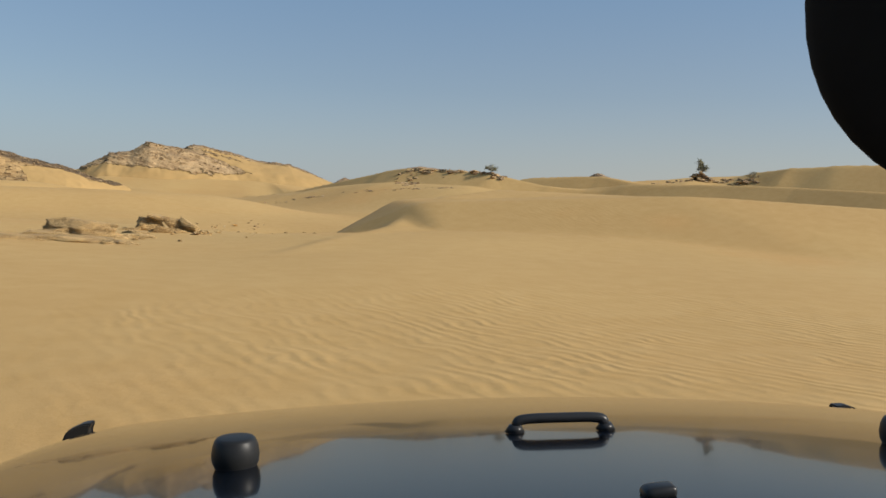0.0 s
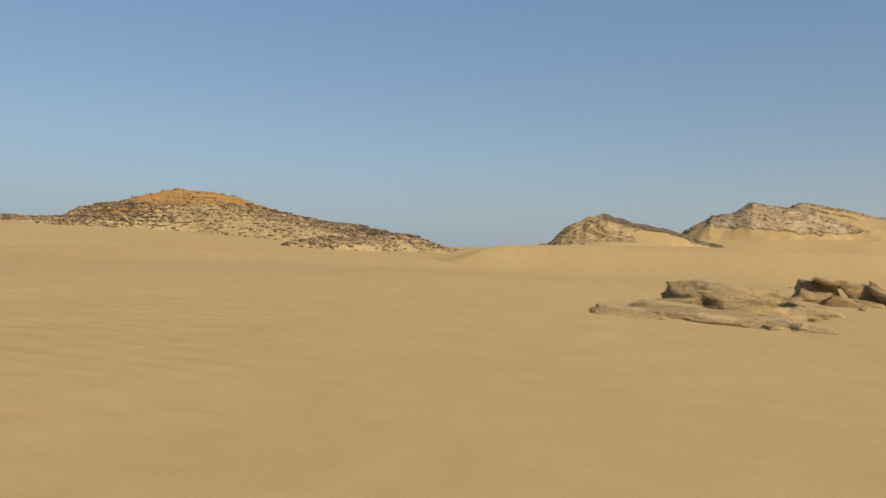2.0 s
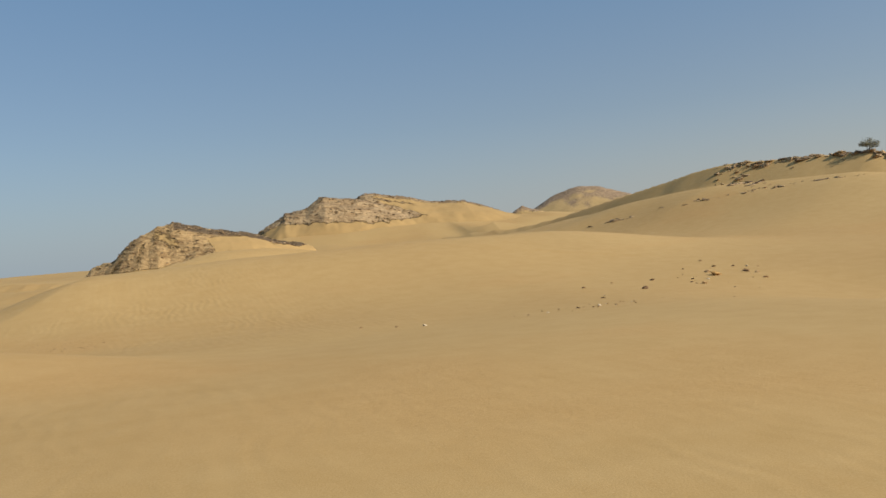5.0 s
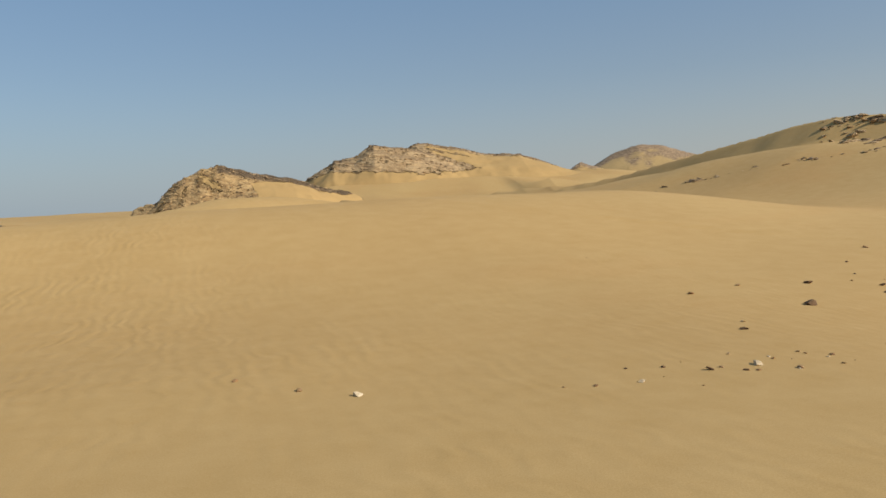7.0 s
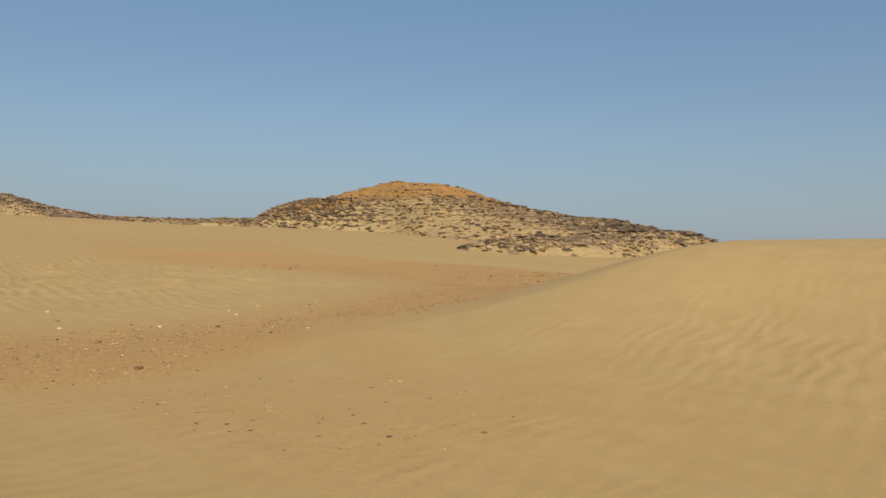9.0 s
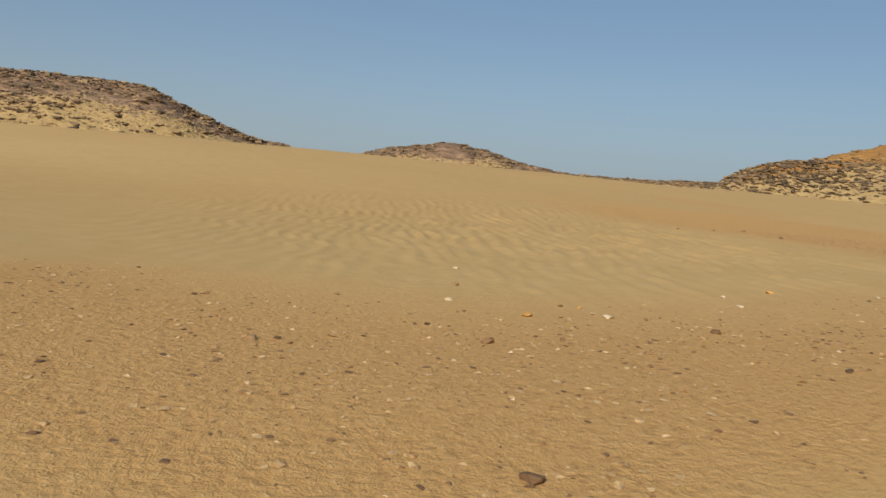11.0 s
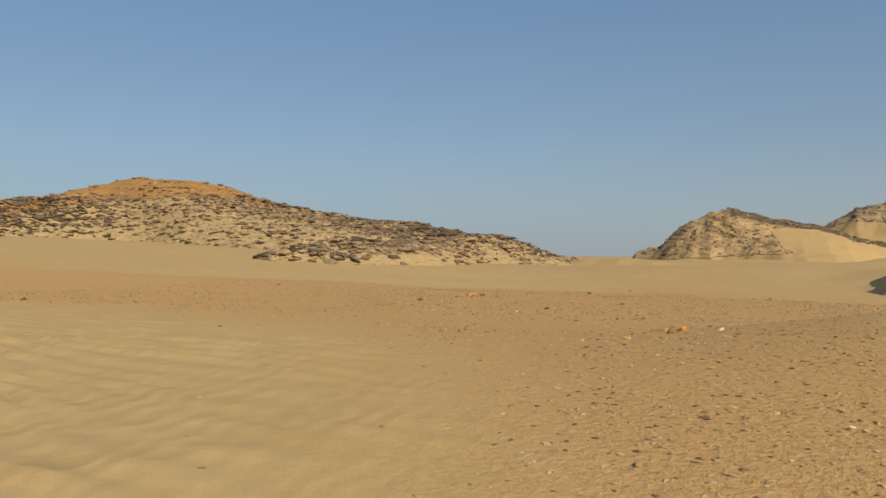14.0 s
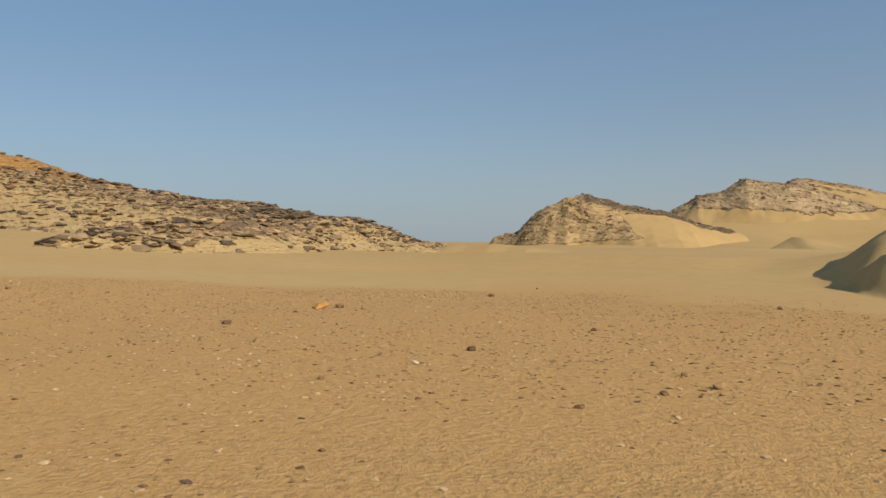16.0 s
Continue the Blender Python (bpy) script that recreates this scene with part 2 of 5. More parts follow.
M_PEBBLES = stone_material("mixed_pebbles", (0.17, 0.09, 0.04), (0.44, 0.25, 0.095), (0.64, 0.44, 0.22), by="island", scale=20)


# ---- land ----
def lattice(ix, iy, seed):
    h = (ix * 374761393 + iy * 668265263 + seed * 1442695041) & 0xFFFFFFFF
    h = ((h ^ (h >> 13)) * 1274126177) & 0xFFFFFFFF
    return ((h ^ (h >> 16)) & 0xFFFF) / 65535.0


def value_noise(x, y, seed=0):
    ix, iy = np.floor(x).astype(np.int64), np.floor(y).astype(np.int64)
    fx, fy = x - ix, y - iy
    fx, fy = fx * fx * (3 - 2 * fx), fy * fy * (3 - 2 * fy)
    a, b = lattice(ix, iy, seed), lattice(ix + 1, iy, seed)
    c, d = lattice(ix, iy + 1, seed), lattice(ix + 1, iy + 1, seed)
    return (a * (1 - fx) + b * fx) * (1 - fy) + (c * (1 - fx) + d * fx) * fy - 0.5


def fbm(x, y, seed=0, octaves=4):
    out, amp = 0.0, 1.0
    for k in range(octaves):
        out = out + amp * value_noise(x * 2 ** k + 17 * k, y * 2 ** k - 31 * k, seed + k)
        amp *= 0.5
    return out


def smooth(a, b, v):
    u = np.clip((v - a) / (b - a), 0, 1)
    return u * u * (3 - 2 * u)


def spine(x, y, rows):
    """Along a crest line of rows (x, y, height, width to its left, width to its right): height, width, distance, side (-1 left)."""
    best = np.full(np.shape(x), 1e9)
    side = np.ones(np.shape(x))
    hs, ls, rs, ws = 0.0, 0.0, 0.0, 1e-12
    for (ax, ay, ah, al, ar), (bx, by, bh, bl, br) in zip(rows[:-1], rows[1:]):
        dx, dy = bx - ax, by - ay
        k = np.clip(((x - ax) * dx + (y - ay) * dy) / (dx * dx + dy * dy), 0, 1)
        ex, ey = x - ax - k * dx, y - ay - k * dy
        d = np.hypot(ex, ey)
        side = np.where(d < best, np.where(dx * ey - dy * ex > 0, -1.0, 1.0), side)
        best = np.minimum(best, d)
        w = 1.0 / (d * d + 0.5) ** 3
        hs, ls, rs, ws = hs + w * (ah + k * (bh - ah)), ls + w * (al + k * (bl - al)), rs + w * (ar + k * (br - ar)), ws + w
    return hs / ws, np.where(side < 0, ls, rs) / ws, best, side


def swell(x, y, rows):
    h, w, d, _ = spine(x, y, rows)
    return h * np.exp(-1.5 * (d / w) ** 2)


def dune(x, y, rows, steep=0.62):
    """A dune: long windward slope to the right of its crest line, slip face to the left."""
    h, w, d, side = spine(x, y, rows)
    lee = np.clip(h - steep * np.maximum(d - 0.1, 0), 0, 99)
    return np.where(side < 0, lee, h * np.exp(-1.5 * (d / w) ** 2))


def two_faced(x, y):
    """The dune by the end of the way: a high crest, and before it a brink that cuts its slope off to the south-west."""
    h, w, d, side = spine(x, y, BRINK_DUNE)
    high = np.maximum(swell(x, y, SLIP_FACED_DUNE), swell(x, y, DUNE_FOOT))
    return np.where(side < 0, np.clip(np.maximum(h, np.minimum(high, h + 0.3)) - 0.62 * np.maximum(d - 0.1, 0), 0, 99), np.maximum(high, h * np.exp(-1.5 * (d / w) ** 2)))


TRACK = ((-30, 0.3), (0, 0.0), (11, -0.6), (24, -0.3), (36, 0.15), (47, 0.25), (56, -0.40), (63, -0.92), (70, -0.52), (76, -0.42), (82, -0.52), (90, -0.30), (104, -0.66), (130, -0.2), (200, 0.0))


def land(x, y):
    num, den = 0.0, 1e-9
    for ty, tz in TRACK:
        w = np.exp(-((y - ty) / 8.0) ** 2) + 1e-6
        num, den = num + w * tz, den + w
    z = num / den * (1 - smooth(-36, -75, x))
    z = z + (3.9 - 0.8 * smooth(62, 112, y)) * smooth(-42, -108, x) * (1 - smooth(175, 260, y)) * smooth(-120, 10, y)
    up = 0.0
    for rows in DUNES:
        up = up + dune(x, y, rows) ** 3
    up = up + np.maximum(dune(x, y, RIDGE, 0.62), swell(x, y, RIDGE_APRON)) ** 3
    up = up + two_faced(x, y) ** 3
    for rows in SWELLS:
        up = up + swell(x, y, rows) ** 3
    z = z + np.cbrt(up)
    far = np.hypot(x + 20, y - 60)
    z = z + fbm(x / 26.0, y / 26.0, 3, 3) * (0.25 + 0.9 * smooth(60, 300, far)) + fbm(x / 6.0, y / 6.0, 9, 2) * 0.07
    z = z + fbm(x / 210.0, y / 210.0, 5, 3) * 12 * smooth(600, 1500, far)
    z = z - 0.55 * np.exp(-(((x - 0.5) / 7.5) ** 2 + ((y - 37) / 11.0) ** 2))
    z = z - 1.1 * np.exp(-(((x - 11) / 6.5) ** 2 + ((y - 55) / 10.0) ** 2))
    z = z - 0.34 * np.exp(-(((x + 23) / 7.0) ** 2 + ((y - 98.5) / 5.0) ** 2))
    z = first_dune(x, y, z)
    return z


# the shoulder in front of the first dune: x, y, height of its brink
BRINK = ((3.0, 26, -0.5, 1, 1), (7.4, 34.2, -0.06, 1, 1), (10.4, 39.7, 0.0, 1, 1), (13.2, 44.1, 0.28, 1, 1), (15.5, 48.2, 0.86, 1, 1), (17.0, 49.6, 1.5, 1, 1), (19.5, 52.0, 2.2, 1, 1), (26, 56.5, 3.0, 1, 1), (40, 56, 3.0, 1, 1))


def highest(a, b, soft=0.05):
    return np.maximum(a, b) + soft * np.log1p(np.exp(-np.abs(a - b) / soft))


def first_dune(x, y, z):
    """The steep western face of the first dune, and the sunlit shoulder that hides its foot."""
    face = -0.9 + 0.46 * (x - 11) - 0.06 * (y - 51)
    top = np.minimum(1.75 + 0.07 * np.maximum(x - 16.5, 0), 2.7 - 0.04 * np.maximum(x - 32, 0))
    face = -highest(-face, -top, 0.12)
    beyond = (-14.6 * (x - 11) + 13.5 * (y - 51)) / 19.9
    south = -0.53 * (x - 11) - 0.85 * (y - 51)
    face = face - 0.40 * np.maximum(beyond, 0) - 0.30 * np.maximum(south, 0)
    h, _, d, side = spine(x, y, BRINK)
    shoulder = h - np.where(side < 0, 0.5 * d, 0.045 * d + 0.0015 * d * d)
    near = (x > -6) & (x < 75) & (y > 5) & (y < 95)
    return np.where(near, highest(highest(z, face), shoulder), z)


# the sharp-crested dune ahead at the start
SHARP_DUNE = ((21, 61, 1.9, 6, 12), (24.5, 65.6, 3.0, 8, 20), (31, 67, 3.4, 8, 24), (38, 64, 3.4, 9, 26), (46, 56, 3.0, 9, 26), (57.6, 48, 2.5, 9, 26), (74, 38, 2.2, 9, 26), (105, 24, 2.0, 9, 26))
# lee-faced dunes farther east
EAST_DUNE = ((92, 38, 4.6, 9, 24), (81, 54, 5.2, 9, 24), (76.8, 64, 5.6, 9, 24), (73.3, 73.8, 5.9, 9, 22), (67.8, 84, 6.0, 9, 20), (62.6, 93, 5.6, 9, 16), (58, 101, 4.0, 8, 10))
EAST_DUNE_BEHIND = ((84, 104, 4.8, 9, 16), (80, 112, 6.3, 9, 18), (76.4, 123, 8.0, 9, 18), (68, 133.7, 7.6, 9, 16), (58, 144, 5.0, 9, 12))
# low dunes on the plain before the northern hills
PLAIN_DUNE = ((50, 216, 3.0, 10, 14), (42, 232, 2.9, 10, 14), (32.5, 255, 2.8, 10, 14), (23, 276.6, 1.4, 10, 14), (10, 290, 0.3, 8, 10))
# a small steep dune out on the plain
STEEP_PLAIN_DUNE = ((-9.0, 206, 0.0, 5, 5), (-10.0, 211, 0.9, 5, 9), (-11.0, 217, 2.2, 5, 9), (-10.5, 223, 1.7, 5, 9), (-8, 232, 0.2, 5, 7))
PLAIN_DUNE_BEHIND = ((75.5, 326.7, 4.8, 12, 18), (62, 340.6, 6.9, 12, 18), (54.3, 362.7, 5.0, 12, 18), (48, 376, 2.0, 12, 16))
HIGH_EAST_DUNE = ((130, 66, 10.0, 9, 26), (113, 86, 11.0, 9, 24), (105, 97, 10.8, 9, 20), (101.2, 103, 10.0, 9, 14), (99, 108.5, 8.0, 9, 10), (97.5, 113, 5.5, 9, 8))
# the slip-faced dune beside the end of the way
SLIP_FACED_DUNE = ((-36, 106.5, 0.0, 1, 5), (-26.0, 107.0, 0.0, 1.0, 5), (-25.2, 107.3, 0.9, 1.4, 8), (-24.4, 108.4, 1.5, 2.0, 10), (-23.5, 110.5, 2.05, 2.7, 11), (-22.1, 113.5, 2.5, 3.4, 12), (-19.3, 117.5, 2.9, 4.4, 13), (-15.3, 122, 2.7, 5, 14), (-9, 129, 1.6, 8, 16), (5, 138, 0.5, 8, 16))
DUNE_FOOT = ((-36, 113, 0.0, 4, 4), (-28.5, 112, 0.12, 4, 3.5), (-24.5, 114, 0.75, 6, 4), (-19, 120, 1.2, 7, 4), (-9, 131, 0.8, 8, 5))
# brink in front of it, its slip face to the south-west
BRINK_DUNE = ((2, 78, 0.6, 6, 10), (-9, 86, 1.1, 6, 10), (-16, 93.0, 1.3, 5, 11), (-20.3, 97.5, 1.4, 5, 10), (-22.3, 101.0, 1.4, 5, 10), (-23.7, 104.0, 1.4, 5, 8), (-24.5, 105.7, 1.4, 5, 6), (-24.9, 106.6, 1.3, 5, 5), (-25.5, 107.1, 0.8, 5, 5), (-26.3, 107.1, 0.0, 5, 5), (-36, 107.4, 0.0, 5, 5))
# low drifts on the flat beyond the gravel
FLAT_DRIFT = ((-22, 111, 0.2, 4, 9), (-30, 117, 0.55, 5, 10), (-40, 124, 0.6, 5, 10), (-52, 131, 0.3, 5, 9), (-60, 135, 0.1, 5, 8))
SMALL_DRIFT = ((-41, 145, 0.3, 3, 8), (-46, 149, 0.9, 3, 8), (-51, 152, 0.9, 3, 7), (-55, 155, 0.2, 3, 6))
DUNES = (SHARP_DUNE, EAST_DUNE, EAST_DUNE_BEHIND, PLAIN_DUNE, STEEP_PLAIN_DUNE, PLAIN_DUNE_BEHIND, HIGH_EAST_DUNE, SMALL_DRIFT)
# the long ridge under the rock cap, steep on its south-western side
RIDGE = ((64, 90, 2.6, 8, 9), (58, 96.5, 4.4, 10, 12), (54, 101, 5.7, 10, 12), (48, 108, 7.4, 11, 13), (44, 113.5, 7.7, 11, 13), (39, 120, 7.5, 11, 13), (36.8, 123.5, 7.0, 11, 13), (34.5, 127, 6.2, 11, 13), (29.8, 134.8, 4.7, 11, 13), (25, 143, 3.2, 12, 13), (18, 152, 1.9, 12, 13), (8, 162, 0.7, 12, 13))
# the sunlit apron at the foot of its slip face
RIDGE_APRON = ((62, 84, 1.8, 16, 8), (52, 95, 3.6, 19, 8), (44, 105, 5.2, 20, 8), (36, 115.5, 5.3, 20, 8), (31.5, 123, 4.3, 19, 8), (26.5, 131, 3.0, 19, 8), (21, 139, 1.9, 18, 8), (12, 150, 0.9, 16, 8))
# low dune north of the middle of the way
WEST_RISE = ((-36, 47, 0.6, 6, 6), (-26, 51, 0.95, 6, 6), (-18, 52, 0.8, 5, 5))
MIDDLE_RISE = ((-25, 80, 0.9, 4, 5), (-21, 79, 2.0, 7, 9), (-14, 82, 2.2, 9, 12), (-6, 84, 2.25, 10, 14), (4, 88, 2.1, 10, 14))
# rise in the east
EAST_RISE = ((82, 128, 2.5, 10, 12), (91, 114.5, 8.0, 9, 18), (99, 112, 8.2, 9, 18), (122, 116, 9.5, 25, 34), (170, 85, 10.5, 30, 40))
FAR_EAST_RISE = ((156, 256, 13, 40, 40), (300, 250, 24, 70, 70), (400, 300, 30, 80, 80))
# sand aprons of the northern hills
TILTED_APRON = ((-86, 338, 0.5, 20, 20), (-45, 338, 3.0, 30, 30), (-10, 348, 3.4, 30, 30))
TWIN_APRON = ((-40, 398, 4, 30, 40), (-18, 398, 10.5, 36, 46), (8, 399, 11.8, 40, 50), (38, 402, 11.5, 45, 58), (82, 410, 10, 50, 60), (108, 412, 10.5, 50, 60), (135, 415, 7, 50, 60), (200, 420, 4, 60, 60))
FAR_APRON = ((250, 890, 22, 130, 130), (370, 870, 22, 130, 130))
SWELLS = (FLAT_DRIFT, MIDDLE_RISE, WEST_RISE, EAST_RISE, FAR_EAST_RISE, TILTED_APRON, TWIN_APRON, FAR_APRON)


def axis_lines(stretches, reach):
    """Evenly spaced in each (start, end, step), then wider and wider out to the horizon."""
    mid = []
    for start, end, step in stretches:
        mid += list(np.arange(start, end - step / 2, step))
    mid.append(stretches[-1][1])
    out_low, out_high, s = [mid[0]], [mid[-1]], 0.45
    while out_high[-1] < reach:
        s *= 1.09
        out_low.append(out_low[-1] - s)
        out_high.append(out_high[-1] + s)
    return np.array(out_low[:0:-1] + mid + out_high[1:])


GRAVEL = ((-34.5, 83, 10.5, 22, 4), (-47, 90, 17, 8.0, 47), (-27.5, 63.5, 4.5, 5, 0), (8, 82, 8, 4, 30))


def gravel_at(x, y):
    g = 0.0
    for cx, cy, a, b, turn in GRAVEL:
        c, s = math.cos(radians(turn)), math.sin(radians(turn))
        u, v = (c * (x - cx) + s * (y - cy)) / a, (-s * (x - cx) + c * (y - cy)) / b
        g = np.maximum(g, 1.25 - np.hypot(u, v))
    return np.clip((g - 0.12 + 0.40 * fbm(x / 9.0, y / 9.0, 21, 4)) * 3.0, 0, 1) * (1 - np.clip(3.6 - 3 * np.hypot((x + 42) / 10.5, (y - 71.5) / 9.5), 0, 1)) * (1 - np.clip(3.6 - 3 * np.hypot((x + 41.5) / 12.5, (y - 66) / 10.5), 0, 1)) * (1 - smooth(0.3, 1.0, swell(x, y, MIDDLE_RISE)))


def heightfield(name, xs, ys, heights, mat):
    gx, gy = len(xs), len(ys)
    X, Y = np.meshgrid(xs, ys)
    co = np.stack([X.ravel(), Y.ravel(), heights.ravel()], 1)
    i = np.arange(gx * gy).reshape(gy, gx)
    quads = np.stack([i[:-1, :-1], i[:-1, 1:], i[1:, 1:], i[1:, :-1]], -1).reshape(-1, 4)
    return mesh_of(name, co, quads, mat)


def mesh_of(name, co, faces, mat, shade=True):
    me = bpy.data.meshes.new(name)
    n = faces.shape[1]
    me.vertices.add(len(co))
    me.vertices.foreach_set("co", co.astype(np.float32).ravel())
    me.loops.add(faces.size)
    me.loops.foreach_set("vertex_index", faces.astype(np.int32).ravel())
    me.polygons.add(len(faces))
    me.polygons.foreach_set("loop_start", np.arange(0, faces.size, n, dtype=np.int32))
    me.polygons.foreach_set("use_smooth", np.full(len(faces), shade))
    me.update(calc_edges=True)
    me.materials.append(mat)
    return me


def put_attribute(me, name, values):
    a = me.attributes.new(name, "FLOAT", "POINT")
    a.data.foreach_set("value", np.asarray(values, np.float32).ravel())


xs = axis_lines(((-64, -55, 0.4), (-55, -46, 0.19), (-46, -28, 0.115), (-28, -16, 0.22), (-16, 96, 0.42)), 4800)
ys = axis_lines(((-12, 58, 0.42), (58, 80, 0.115), (80, 85, 0.19), (85, 97, 0.42), (97, 114, 0.22), (114, 122, 0.42)), 4800)
GX, GY = np.meshgrid(xs, ys)


def broad_ripples(x, y):
    """Where the broad sharp-crested ripples lie."""
    return np.clip(1.5 - np.hypot((x + 43) / 11.5, (y - 71) / 10.0), 0, 1) * (1 - gravel_at(x, y))


def wavelets(x, y):
    """Their height: warped sharp crests that fade and join."""
    bend = fbm(x / 3.6, y / 2.4, 51, 3)
    a = (0.985 * y + 0.174 * x) / 0.46 + 1.5 * bend + 0.45 * fbm(x / 1.1, y / 0.8, 53, 2)
    b = (0.72 * y - 0.69 * x) / 1.3 + 1.6 * bend + 0.4
    u = 1 - a + np.floor(a)
    crest = np.where(u < 0.68, (u / 0.68) ** 1.5, ((1 - u) / 0.32) ** 1.2) + 0.18 * (1 - np.abs(np.sin(math.pi * b))) ** 1.6
    return 0.10 * crest * np.clip(0.70 + 1.1 * fbm(x / 1.6, y / 0.9, 57, 2), 0.1, 1.25) * broad_ripples(x, y)


ground_mesh = heightfield("ground", xs, ys, land(GX, GY) + wavelets(GX, GY), M_GROUND)
put_attribute(ground_mesh, "gravel", gravel_at(GX, GY))


def rippled(x, y):
    """How strongly the wind has rippled the sand."""
    r = 0.12 + 0.6 * fbm(x / 15.0, y / 15.0, 33, 3)
    for cx, cy, a, b, much in ((8, 11, 8, 7, 1.2), (-41, 71.5, 12, 7.5, 0.3), (-14.5, 63, 6, 7, 0.35)):
        r = r + much * np.clip(1.5 - np.hypot((x - cx) / a, (y - cy) / b), 0, 1)
    return np.clip(r, 0.03, 1.2) * (1 - 0.85 * gravel_at(x, y)) * (1 - smooth(60, 160, np.hypot(x + 20, y - 50)))


put_attribute(ground_mesh, "ripple", rippled(GX, GY))
put_attribute(ground_mesh, "broad_ripple", 0.25 * broad_ripples(GX, GY) + 0.22 * np.clip(0.3 + 2.4 * fbm(GX / 9.0, GY / 12.0, 77, 2), 0, 1) * smooth(-2, -12, GX) * (1 - smooth(40, 48, GY)) * smooth(-60, -45, GX) + 0.07 * np.clip(1.5 - np.hypot((GX + 15) / 5, (GY - 63) / 6), 0, 1) * (1 - gravel_at(GX, GY)))
tagged(new("ground", ground_mesh), "tan wind-rippled desert sand with low dunes and gravel flats", "ground", kind="structure")


# ---- rocks ----
def part(name, me, parent, label="", m=None, kind=""):
    ob = new(name, me)
    ob.parent = parent
    if m is not None:
        ob.matrix_basis = m
    return tagged(ob, label, kind=kind)


def hull_mesh(name, seed, flat, mat, points=13, square=0.35):
    """An angular stone of about one metre: the hull of scattered points, flattened."""
    rng = np.random.default_rng(seed)
    d = rng.normal(size=(points, 3))
    d /= np.linalg.norm(d, axis=1)[:, None]
    d = d / np.maximum(np.abs(d).max(1)[:, None] ** square, 1e-6)
    d *= rng.uniform(0.85, 1.0, (points, 1)) * 0.5
    d[:, 1] *= rng.uniform(0.6, 0.9)
    d[:, 2] *= flat
    bm = bmesh.new()
    for v in d:
        bm.verts.new(v)
    res = bmesh.ops.convex_hull(bm, input=bm.verts)
    bmesh.ops.delete(bm, geom=[g for g in res["geom_interior"] if isinstance(g, bmesh.types.BMVert)], context="VERTS")
    bmesh.ops.triangulate(bm, faces=bm.faces)
    me = bpy.data.meshes.new(name)
    bm.to_mesh(me)
    bm.free()
    me.materials.append(mat)
    return me


SLABS = [hull_mesh("rock_slab", 100 + k, 0.20 + 0.05 * (k % 4), M_SLAB, 13, 0.6) for k in range(9)]
STONES = [hull_mesh("stone", 200 + k, 0.45 + 0.05 * (k % 5), M_STONE, 20) for k in range(9)]


def joined(name, meshes, places, turns, sizes, mat, tilts=None):
    """Many stones in one mesh."""
    cos, tris, at = [], [], 0
    forms = []
    for me in meshes:
        v = np.zeros(len(me.vertices) * 3, np.float32)
        me.vertices.foreach_get("co", v)
        f = np.zeros(len(me.polygons) * 3, np.int32)
        me.loops.foreach_get("vertex_index", f)
        forms.append((v.reshape(-1, 3), f.reshape(-1, 3)))
    for k in range(len(places)):
        v, f = forms[k % len(forms)]
        c, s = math.cos(turns[k]), math.sin(turns[k])
        w = v * sizes[k]
        w = np.stack([c * w[:, 0] - s * w[:, 1], s * w[:, 0] + c * w[:, 1], w[:, 2]], 1)
        if tilts is not None:
            w[:, 2] += w[:, 0] * tilts[k][0] + w[:, 1] * tilts[k][1]
        cos.append(w + places[k])
        tris.append(f + at)
        at += len(v)
    return mesh_of(name, np.concatenate(cos), np.concatenate(tris), mat, False)


